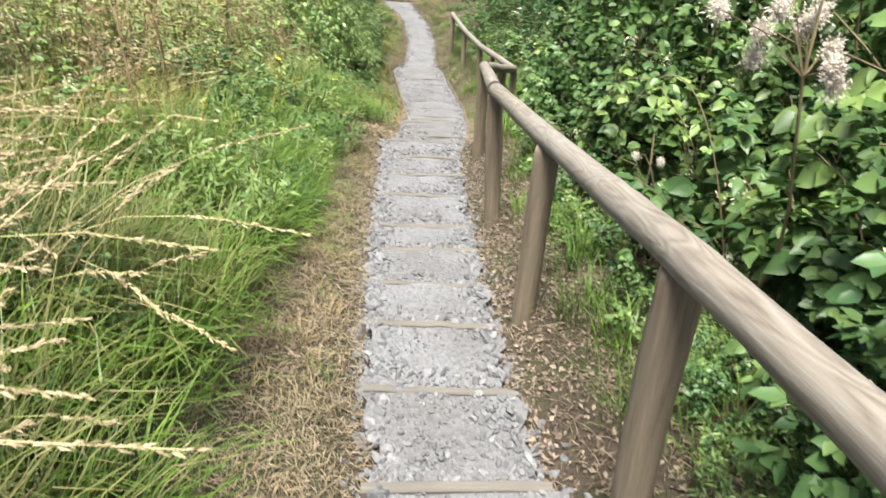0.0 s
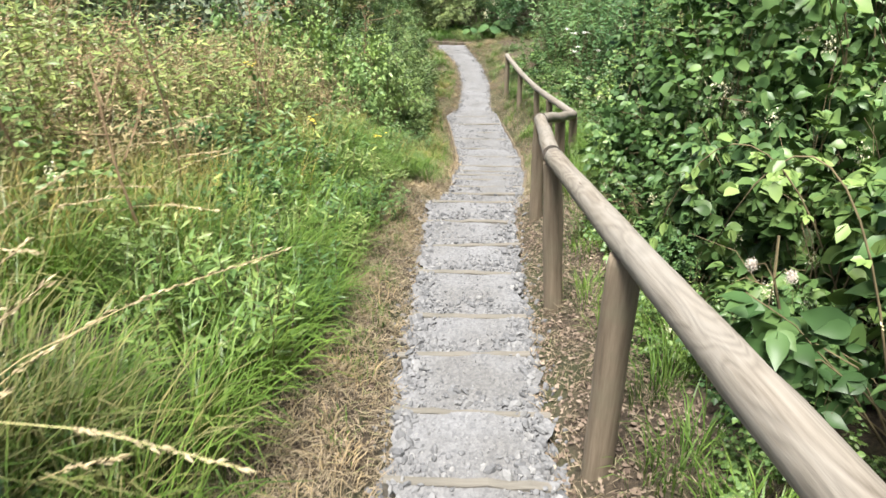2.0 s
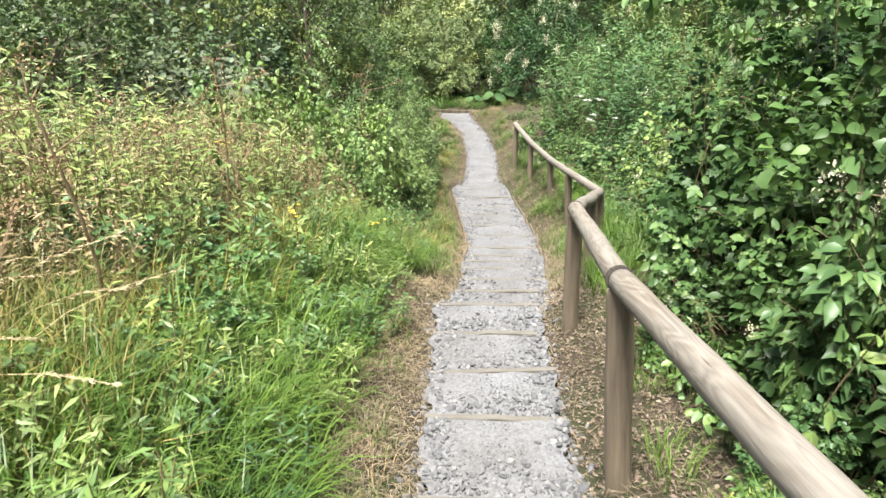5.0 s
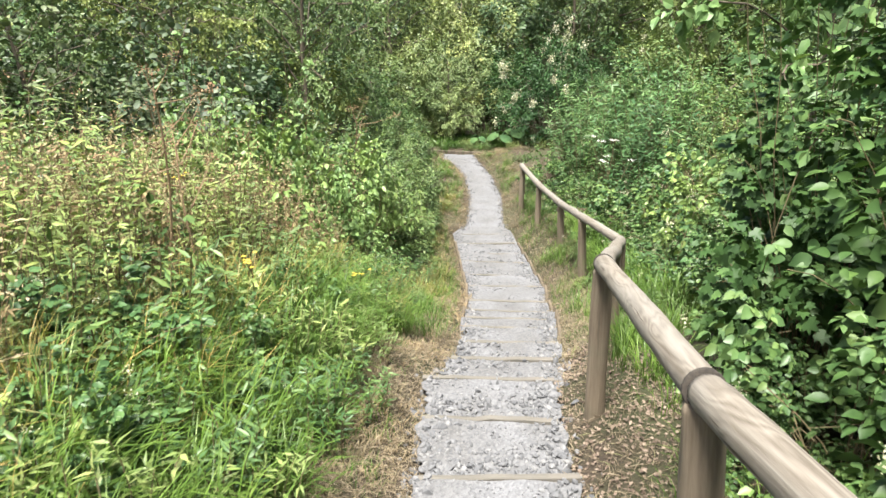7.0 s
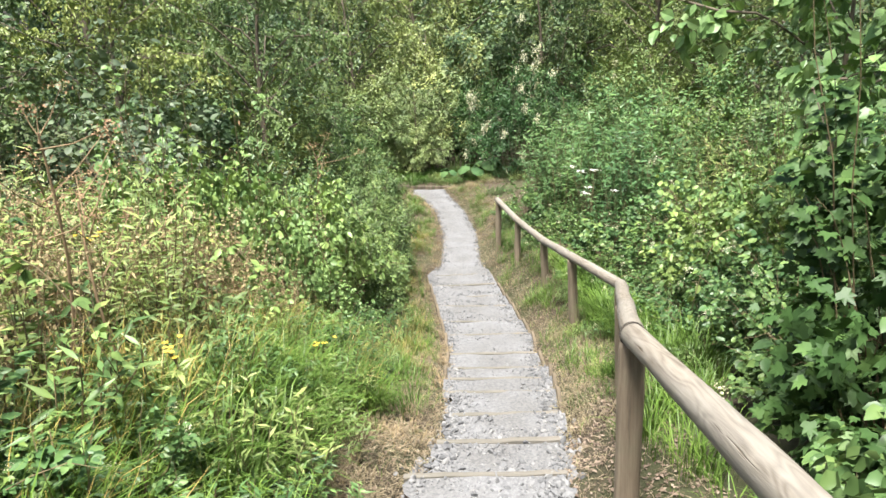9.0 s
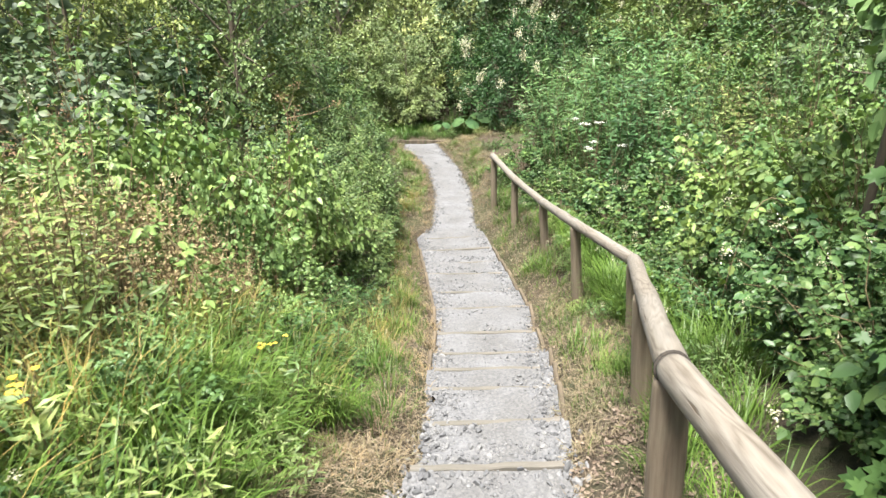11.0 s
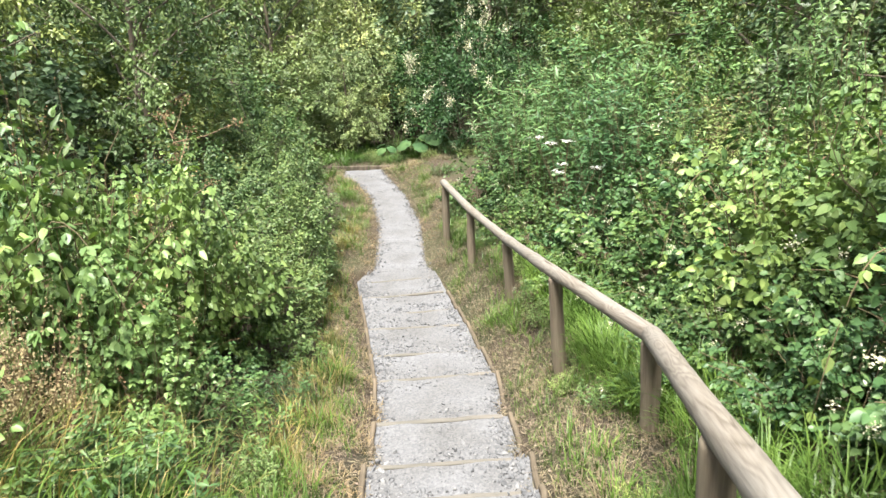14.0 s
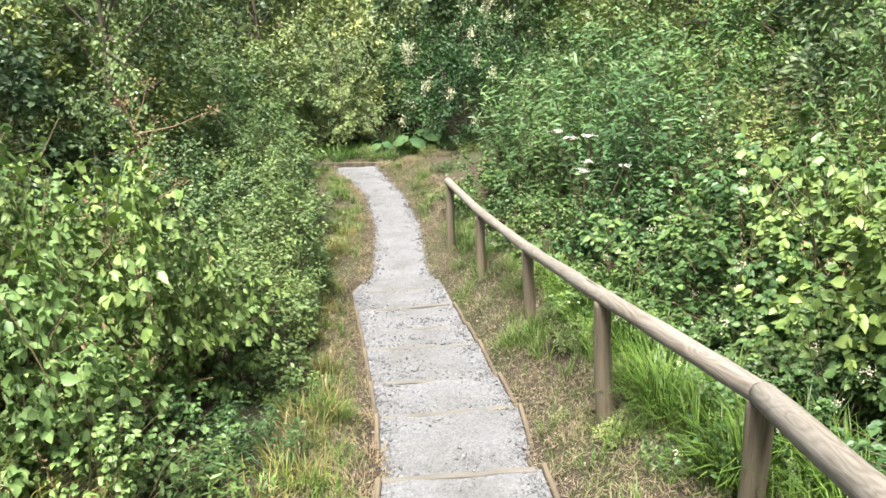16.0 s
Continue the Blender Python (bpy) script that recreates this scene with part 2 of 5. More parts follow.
# ---- lie of the land ----
PROFILE_Y = (-30, -9, -5.5, -4.62, -3.67, -2.5, -0.89, 0, 0.59, 2.33, 3.38, 4.33, 5.4, 7.17, 8.2, 12.4, 20, 60)
PROFILE_Z = (4.0, 1.78, 1.13, 0.95, 0.77, 0.44, 0.12, 0, -0.2, -0.72, -1.07, -1.3, -1.48, -1.64, -1.64, -1.45, -1.2, -0.6)
LEFT_Y = (-9, -5.2, -4.6, -3.6, -2.5, -0.1, 0.5, 1.6, 3.4, 4.3, 5.7, 7.3, 7.75, 9.4, 10.7, 11.6, 12.1)
LEFT_X = (-0.2, -0.2, -0.27, -0.32, -0.36, -0.4, -0.27, -0.21, -0.16, -0.18, -0.3, -0.46, -0.27, -0.24, -0.38, -0.62, -0.9)
RIGHT_Y = (-9, -5.2, -4.6, -3.6, -2.5, -0.1, 0.5, 1.6, 2.5, 3.4, 4.3, 5.7, 7.3, 7.9, 9.4, 10.7, 12.3)
RIGHT_X = (0.4, 0.38, 0.3, 0.28, 0.32, 0.36, 0.46, 0.57, 0.66, 0.68, 0.74, 0.64, 0.46, 0.36, 0.37, 0.2, -0.2)
BOARDS = (-8.4, -7.8, -7.15, -6.5, -5.85, -5.17, -4.63, -4.1, -3.65, -3.05, -2.5, -1.78, -1.2, -0.6, -0.07, 0.45, 1.05, 1.65, 2.1, 2.55, 3.35, 4.32, 4.92, 5.68, 6.12, 6.7, 7.28)
BANK_Y = (-9, -4, -2.4, -0.5, 2.2, 3.5, 5.3, 6.8, 8.0, 10, 13)
BANK = (0.15, 0.13, 0.15, 0.17, 0.22, 0.3, 0.42, 0.42, 0.24, 0.12, 0.05)
BOARD_Z = np.interp(BOARDS, PROFILE_Y, PROFILE_Z)


def slope_z(y):
    return np.interp(y, PROFILE_Y, PROFILE_Z)


def tread_z(y):
    """Top of the gravel: each tread falls a little towards the board at its lower edge, then drops."""
    y = np.asarray(y, float)
    i = np.clip(np.searchsorted(BOARDS, y) - 1, 0, len(BOARDS) - 2)
    y0, y1 = np.array(BOARDS)[i], np.array(BOARDS)[i + 1]
    z0, z1 = BOARD_Z[i], BOARD_Z[i + 1]
    f = np.clip((y - y0) / (y1 - y0), 0, 1)
    top = z0 - 0.7 * (z0 - z1) + 0.3 * (z1 - z0) * f
    return np.where((y < BOARDS[0]) | (y > BOARDS[-1]), slope_z(y), top)


def wobble(x, y, s, seed=0.0):
    return np.sin(x * s * 1.3 + 1.7 * np.sin(y * s * 0.9 + seed)) * np.sin(y * s * 1.1 + 1.3 * np.sin(x * s * 0.7 + seed * 2))


def land_z(x, y):
    x, y = np.asarray(x, float), np.asarray(y, float)
    zs = slope_z(y)
    dl = np.maximum(np.interp(y, LEFT_Y, LEFT_X) - x, 0)
    dr = np.maximum(x - np.interp(y, RIGHT_Y, RIGHT_X), 0)
    near_end = np.clip((12.2 - y) / 3.0, 0, 1)
    left = (0.03 * np.minimum(dl / 0.2, 1) + 0.12 * np.minimum(dl, 0.5) + 0.35 * np.clip(dl - 0.45, 0, 0.9) + 0.05 * np.clip(dl - 1.35, 0, 12)) * near_end
    stepped = (y > -7) & (y < 7.5)
    zs = zs - np.where(stepped, 0.1 * np.exp(-((dl + dr) / 0.16) ** 2), 0.0)
    right = np.interp(y, BANK_Y, BANK) * np.clip(dr / 0.5, 0, 1) ** 1.4 + 0.12 * np.clip(dr - 0.5, 0, 4)
    lx, rx = np.interp(y, LEFT_Y, LEFT_X), np.interp(y, RIGHT_Y, RIGHT_X)
    inside = (dl <= 0) & (dr <= 0) & (y < 12.9)
    deep = np.clip(np.minimum(x - lx, rx - x) / 0.09, 0, 1)
    lump = 0.025 * wobble(x, y, 4.0) + 0.012 * wobble(x, y, 11.0, 2.0)
    lump = lump * np.clip((dl + dr) / 0.25, 0, 1)
    return np.where(inside, np.minimum(zs, tread_z(y)) - 0.025 - 0.07 * deep, zs + left + right + lump)


# ---- mesh helpers ----
def mesh_of(name, verts, faces, material, smooth=False):
    me = bpy.data.meshes.new(name)
    me.from_pydata(np.asarray(verts).tolist() if isinstance(verts, np.ndarray) else verts, [], faces.tolist() if isinstance(faces, np.ndarray) else faces)
    me.materials.append(material)
    if smooth:
        me.polygons.foreach_set("use_smooth", [True] * len(me.polygons))
    me.update()
    return me


def part(name, me, parent, label=""):
    ob = new(name, me)
    ob.parent = parent
    return tagged(ob, label)


def thing(name, label, category, group="", kind="", place=None):
    ob = new(name)
    ob.empty_display_size = 0.1
    if place is not None:
        ob.matrix_basis = place
    return tagged(ob, label, category, group, kind)


def tube(points, radii, sides=6, cap=True):
    """A tapered tube along points: vertices and faces."""
    p = np.asarray(points, float)
    r = np.broadcast_to(radii, len(p))
    tan = np.gradient(p, axis=0)
    tan /= np.linalg.norm(tan, axis=1, keepdims=True) + 1e-9
    ref = np.where(np.abs(tan[:, 2:3]) > 0.9, np.array([[1.0, 0, 0]]), np.array([[0, 0, 1.0]]))
    a = np.cross(tan, ref)
    a /= np.linalg.norm(a, axis=1, keepdims=True) + 1e-9
    b = np.cross(tan, a)
    ang = np.linspace(0, 2 * np.pi, sides, endpoint=False)
    v = p[:, None] + r[:, None, None] * (np.cos(ang)[None, :, None] * a[:, None] + np.sin(ang)[None, :, None] * b[:, None])
    f = []
    for i in range(len(p) - 1):
        for j in range(sides):
            k = (j + 1) % sides
            f.append((i * sides + j, i * sides + k, (i + 1) * sides + k, (i + 1) * sides + j))
    if cap:
        f.append(tuple(range(sides))[::-1])
        f.append(tuple((len(p) - 1) * sides + j for j in range(sides)))
    return v.reshape(-1, 3), f


class Pile:
    """Collects vertices and faces of many small pieces into one mesh."""

    def __init__(self):
        self.v, self.f, self.n = [], [], 0

    def add(self, v, f):
        self.v.append(np.asarray(v, float))
        self.f += [tuple(i + self.n for i in q) for q in f]
        self.n += len(v)

    def scatter(self, shape, faces, pos, x, y, z, size):
        """Many copies of one small shape, with the axes x, y, z and a size each."""
        shape = np.asarray(shape, float)
        m = len(pos)
        if not m:
            return
        s = np.asarray(size, float)
        s = np.repeat(s[:, None], 3, 1) if s.ndim == 1 else s
        v = pos[:, None] + shape[None, :, 0:1] * (x * s[:, 0:1])[:, None] + shape[None, :, 1:2] * (y * s[:, 1:2])[:, None] + shape[None, :, 2:3] * (z * s[:, 2:3])[:, None]
        self.v.append(v.reshape(-1, 3))
        base = self.n + np.arange(m) * len(shape)
        for q in faces:
            self.f += (base[:, None] + np.array(q)[None]).tolist()
        self.n += m * len(shape)

    def mesh(self, name, material, smooth=False):
        return mesh_of(name, np.concatenate(self.v), self.f, material, smooth)


def unit(a):
    return a / (np.linalg.norm(a, axis=-1, keepdims=True) + 1e-9)


def axes(direction, up):
    """Axes of leaves that point along direction with their faces turned towards up."""
    y = unit(direction)
    x = unit(np.cross(y, up))
    return x, y, np.cross(x, y)


# Leaf outlines: unit length along y.
OVATE = [(0, 0, 0), (0.32, 0.3, 0.06), (0.25, 0.68, 0.02), (0, 1, -0.12), (-0.25, 0.68, 0.02), (-0.32, 0.3, 0.06), (0, 0.5, -0.03)]
OVATE_F = [(0, 1, 6), (1, 2, 6), (2, 3, 6), (3, 4, 6), (4, 5, 6), (5, 0, 6)]
BROAD = [(0, 0, 0), (0.2, 0.12, 0.03), (0.31, 0.36, 0.07), (0.27, 0.62, 0.05), (0.12, 0.86, -0.04), (0, 1.05, -0.16), (-0.12, 0.86, -0.04), (-0.27, 0.62, 0.05), (-0.31, 0.36, 0.07), (-0.2, 0.12, 0.03), (0, 0.36, -0.01), (0, 0.7, -0.03)]
BROAD_F = [(0, 1, 2, 10), (2, 3, 11, 10), (3, 4, 5, 11), (5, 6, 7, 11), (7, 8, 10, 11), (8, 9, 0, 10)]
LANCE = [(0, 0, 0), (0.11, 0.35, 0.03), (0, 1, -0.16), (-0.11, 0.35, 0.03), (0, 0.5, -0.02)]
LANCE_F = [(0, 1, 4), (1, 2, 4), (2, 3, 4), (3, 0, 4)]
CHIP = [(0, 0, 0), (0.3, 0.5, 0.07), (0, 1, -0.05), (-0.3, 0.5, 0.07)]
CHIP_F = [(0, 1, 2), (0, 2, 3)]
LOBED = [(0, 0, 0), (0.28, -0.08, 0.03), (0.52, 0.22, -0.03), (0.33, 0.36, 0.05), (0.42, 0.72, -0.04), (0.18, 0.62, 0.04), (0, 1.05, -0.12), (-0.18, 0.62, 0.04), (-0.42, 0.72, -0.04), (-0.33, 0.36, 0.05), (-0.52, 0.22, -0.03), (-0.28, -0.08, 0.03), (0, 0.4, -0.02)]
LOBED_F = [(i, i + 1, 12) for i in range(11)] + [(11, 0, 12)]


def leaves(pile, kind, pos, direction, size, rng, tilt=0.46, face=None):
    shape, faces = {"ovate": (OVATE, OVATE_F), "lance": (LANCE, LANCE_F), "chip": (CHIP, CHIP_F), "lobed": (LOBED, LOBED_F), "broad": (BROAD, BROAD_F)}[kind]
    up = (np.array([0, 0, 1.0]) if face is None else face) + rng.normal(0, tilt, (len(pos), 3))
    x, y, z = axes(direction, up)
    s = size * rng.uniform(0.6, 1.25, len(pos))
    pile.scatter(shape, faces, pos, x, y, z, np.stack([s * rng.uniform(0.85, 1.15, len(pos)), s, s], 1))


def canes(rng, count, height, spread, base=0.25, arch=0.5, lumps=0.3, steps=7):
    """Arching canes from the ground: an array of count x steps points."""
    az = rng.uniform(0, 2 * np.pi, count)
    el = np.arcsin(rng.uniform(0.02, 1, count))
    lump = 1 + lumps * np.sin(3 * az + rng.uniform(0, 6)) * np.cos(4 * el + rng.uniform(0, 6)) + rng.normal(0, 0.12, count)
    end = np.stack([np.cos(az) * np.cos(el) * spread, np.sin(az) * np.cos(el) * spread, np.sin(el) * height * 0.95 + 0.05], 1) * lump[:, None]
    start = np.stack([np.cos(az) * base * rng.uniform(0, 1, count), np.sin(az) * base * rng.uniform(0, 1, count), np.full(count, -0.06)], 1)
    top = (start + end) / 2
    top[:, 2] += arch * height * rng.uniform(0.2, 0.7, count)
    s = np.linspace(0, 1, steps)[None, :, None]
    p = (1 - s) ** 2 * start[:, None] + 2 * s * (1 - s) * top[:, None] + s**2 * end[:, None]
    p[:, 1:] += rng.normal(0, 0.02, p[:, 1:].shape)
    return p


def along(p, rng, per, s0):
    """Points and directions along canes, from s0 to the tip."""
    n, k, _ = p.shape
    s = (s0 + (1 - s0) * (np.arange(per)[None] + rng.uniform(0, 1, (n, per))) / per) * (k - 1.001)
    i = s.astype(int)
    f = (s - i)[..., None]
    rows = np.arange(n)[:, None]
    a, b = p[rows, i], p[rows, i + 1]
    return (a + (b - a) * f).reshape(-1, 3), unit(b - a).reshape(-1, 3)


def stems_mesh(p, r0, material, keep, name="stems"):
    pile = Pile()
    for q in p[:keep]:
        v, f = tube(q, np.linspace(r0, r0 * 0.3, len(q)), 4, False)
        pile.add(v, f)
    return pile.mesh(name, material)


def gather(pos, centres, rng, pull):
    """Draw leaves together round the nearest of the centres, which leaves dark gaps between the sprays."""
    d = ((pos[:, None] - centres[None]) ** 2).sum(-1)
    near = centres[d.argmin(1)]
    moved = pos + (near - pos) * (pull * rng.uniform(0.3, 1.0, (len(pos), 1)))
    return moved, unit(moved - near + rng.normal(0, 0.01, pos.shape)) * 0.9 + np.array([0, 0, 0.75])


def shrub(name, label, category, seed, height, spread, count, per, leaf, kind, material, trio=False, stem=CANE, arch=0.5, s0=0.4, twig=0.06, lumps=0.42, flowers=None, dead=0, clump=0.42):
    """A shrub or bramble clump: canes with leaves along them, an optional part of flowers."""
    rng = np.random.default_rng(seed)
    ob = thing(name, label, category)
    p = canes(rng, count, height, spread, spread * 0.45, arch, lumps)
    tagged(part("branchwork", stems_mesh(p, 0.006, stem, min(count, 60)), ob), kind="stuff")
    pos, tan = along(p, rng, per, s0)
    out = unit(np.concatenate([pos[:, :2], np.full((len(pos), 1), 0.05)], 1))
    side = unit(rng.normal(0, 1, pos.shape) + tan * 0.4 + out * 0.7)
    side[:, 2] *= 0.5
    pos = pos + side * rng.uniform(0.3, 1.6, (len(pos), 1)) * twig
    pos, face = gather(pos, p[rng.permutation(count)[: max(8, count // 6)], -2], rng, clump)
    pos[:, 2] = np.maximum(pos[:, 2], 0.02)
    pile = Pile()
    if trio:
        for turn_by in (-1.0, 0.0, 1.0):
            x = np.stack([-side[:, 1], side[:, 0], np.zeros(len(side))], 1)
            d = unit(side + turn_by * x + np.array([0, 0, -0.25]))
            leaves(pile, kind, pos, d, leaf * (1.1 if turn_by == 0 else 0.85), rng, 0.4, face)
    else:
        leaves(pile, kind, pos, unit(side + np.array([0, 0, -0.25])), leaf, rng, 0.4, face)
    tagged(part("foliage", pile.mesh("foliage", material, True), ob), kind="stuff")
    if dead:
        pile = Pile()
        for q in canes(rng, dead, height * 0.95, spread * 0.9, spread * 0.4, 0.4, 0.2, 6):
            v, f = tube(q, np.linspace(0.004, 0.0015, 6), 3, False)
            pile.add(v, f)
        dp, dt = along(canes(rng, dead, height * 0.9, spread * 0.9, spread * 0.4, 0.4, 0.2, 6), rng, 14, 0.4)
        leaves(pile, "chip", dp, rng.normal(0, 1, dp.shape), 0.03, rng)
        tagged(part("withered_growth", pile.mesh("withered_growth", RUST), ob, "brown withered stalks and leaves"), kind="stuff")
    if flowers:
        fm, fn, fs, each = flowers
        pile = Pile()
        tips = p[rng.permutation(count)[:fn], -1] * (1.0 + 0.9 * twig)
        for t in tips:
            c = t + rng.normal(0, fs * 0.5, (each, 3))
            leaves(pile, "chip", c, unit(rng.normal(0, 1, c.shape)), fs * 0.35, rng, 1.0)
        tagged(part("blossom", pile.mesh("blossom", fm), ob), kind="stuff")
    return ob


def weed_clump(name, label, seed, count, height, radius, material, leaf=0.09, per=22, tops=None, lean=0.2, stem=CANE):
    """Upright weeds: stems with lance-shaped leaves all along, some with seeding tops."""
    rng = np.random.default_rng(seed)
    ob = thing(name, label, "wild plant")
    a, d = rng.uniform(0, 2 * np.pi, count), radius * np.sqrt(rng.uniform(0, 1, count))
    base = np.stack([np.cos(a) * d, np.sin(a) * d, np.full(count, -0.05)], 1)
    h = height * rng.uniform(0.55, 1.1, count)
    tip = base + np.stack([rng.normal(0, lean, count) * h, rng.normal(0, lean, count) * h, h], 1)
    s = np.linspace(0, 1, 5)[None, :, None]
    mid = base * 0.5 + tip * 0.5 + np.concatenate([rng.normal(0, 0.04, (count, 2)), np.full((count, 1), 0.05)], 1)
    p = (1 - s) ** 2 * base[:, None] + 2 * s * (1 - s) * mid[:, None] + s**2 * tip[:, None]
    tagged(part("branchwork", stems_mesh(p, 0.005, stem, count), ob), kind="stuff")
    pos, tan = along(p, rng, per, 0.12)
    side = rng.normal(0, 1, pos.shape)
    side[:, 2] = rng.uniform(-0.2, 0.8, len(pos))
    pile = Pile()
    leaves(pile, "lance" if leaf > 0.07 else "ovate", pos, unit(side), leaf, rng)
    tagged(part("foliage", pile.mesh("foliage", material, True), ob), kind="stuff")
    if tops:
        mat, n, s1 = tops
        pile = Pile()
        for q in p[:n, -1]:
            c = q + rng.normal(0, 1, (26, 3)) * np.array([s1, s1, s1 * 1.6])
            leaves(pile, "chip", c, unit(rng.normal(0, 1, c.shape)), 0.018, rng, 1.0)
        tagged(part("seeding_growth", pile.mesh("seeding_growth", mat), ob), kind="stuff")
    return ob


def tree(name, label, seed, height, crown_r, trunk_r, material, leaf, kind, n_limb=16, twigs=26, per=26, low=0.12, droop=0.2, bark=BARK):
    """Tapered trunk, limbs from low down, and a crown of leafy twigs with gaps."""
    rng = np.random.default_rng(seed)
    ob = thing(name, label, "tree")
    k = 9
    t = np.linspace(0, 1, k)
    tr = np.stack([0.12 * height * 0.3 * np.sin(t * 3 + rng.uniform(0, 6)) * t, 0.1 * height * 0.3 * np.sin(t * 2.5 + rng.uniform(0, 6)) * t, t * height * 0.9 - 0.15], 1)
    v, f = tube(tr, trunk_r * (1 - 0.85 * t), 8)
    part("trunk", mesh_of("trunk", v, f, bark, True), ob)
    limbs, leafy = Pile(), Pile()
    for i in range(n_limb):
        s = low + (0.97 - low) * (i + rng.uniform(0, 1)) / n_limb
        b = np.array([np.interp(s, t, tr[:, c]) for c in range(3)])
        az = i * 2.4 + rng.uniform(-0.5, 0.5)
        reach = crown_r * (0.55 + 0.6 * math.sin(math.pi * min(1, 0.2 + s * 0.8)) ** 0.7) * rng.uniform(0.7, 1.15)
        e = b + np.array([math.cos(az) * reach, math.sin(az) * reach, reach * rng.uniform(0.15, 0.75)])
        q = np.linspace(0, 1, 6)[:, None]
        c = b + (e - b) * q + np.array([0, 0, 1.0]) * (np.sin(q * math.pi) * 0.15 * reach)
        c[1:] += rng.normal(0, 0.04 * reach, (5, 3))
        v, f = tube(c, np.linspace(trunk_r * 0.4 * (1.1 - s), 0.008, 6), 5, False)
        part("limb", mesh_of("limb", v, f, bark, True), ob)
        st, _ = along(c[None], rng, twigs, 0.2)
        d = unit(rng.normal(0, 1, st.shape) + unit(e - b) * 0.6 + np.array([0, 0, 0.1 - droop]))
        ln = crown_r * rng.uniform(0.15, 0.42, (len(st), 1))
        tw = st[:, None] + d[:, None] * ln[:, None] * np.linspace(0, 1, 4)[None, :, None] + np.array([0, 0, -1.0]) * (np.linspace(0, 1, 4) ** 2)[None, :, None] * ln[:, None] * droop
        for w in tw[::3]:
            v, f = tube(w, np.linspace(0.006, 0.002, 4), 3, False)
            limbs.add(v, f)
        pos, tan = along(tw, rng, per, 0.05)
        pos, face = gather(pos + rng.normal(0, 0.04, pos.shape), tw[:: max(1, twigs // 5), -2], rng, 0.4)
        leaves(leafy, kind, pos, unit(tan + rng.normal(0, 0.8, pos.shape) + np.array([0, 0, -droop])), leaf, rng, 0.4, face)
    tagged(part("twigwork", limbs.mesh("twigwork", bark), ob), kind="stuff")
    tagged(part("crown", leafy.mesh("crown", material), ob), kind="stuff")
    return ob


def place(ob, x, y, turn=0.0, size=1.0, tall=None, sink=0.0, copy=True):
    m = Matrix.Translation((x, y, float(land_z(x, y)) - sink)) @ Matrix.Rotation(radians(turn), 4, "Z") @ Matrix.Diagonal((size, size, tall or size, 1))
    if copy:
        return copy_thing(ob, m)
    ob.matrix_basis = m
    return ob


# ---- ground ----
def ground():
    def spread(lo, hi, step, far):
        a = list(np.arange(lo, hi, step))
        s, left, right = step, [lo], [a[-1]]
        while right[-1] < far:
            s *= 1.35
            right.append(right[-1] + s)
            left.append(left[-1] - s)
        return np.array(left[:0:-1] + a + right[1:])
    xs, ys = spread(-3.2, 3.2, 0.06, 400), spread(-8.5, 14.0, 0.07, 400)
    gx, gy = np.meshgrid(xs, ys)
    gz = land_z(gx, gy)
    v = np.stack([gx, gy, gz], -1).reshape(-1, 3)
    w = len(xs)
    i = (np.arange(len(ys) - 1)[:, None] * w + np.arange(w - 1)[None]).ravel()
    f = np.stack([i, i + 1, i + w + 1, i + w], 1)
    ob = new("ground", mesh_of("ground", v, f, SOIL, True))
    tagged(ob, "brown soil with leaf litter and moss under wild plants", "ground", kind="structure")


def bed_left(y):
    """Ragged edge of the gravel on the upper flight, held by boards on the lower one."""
    return float(np.interp(y, LEFT_Y, LEFT_X)) - (0.05 if y > 1.6 else 0.05 * math.sin(y * 7.3) * math.sin(y * 17.0 + 1.0))


def bed_right(y):
    return float(np.interp(y, RIGHT_Y, RIGHT_X)) + (0.05 if y > 0.8 else 0.05 * math.sin(y * 6.1 + 2.0) * math.sin(y * 19.0))


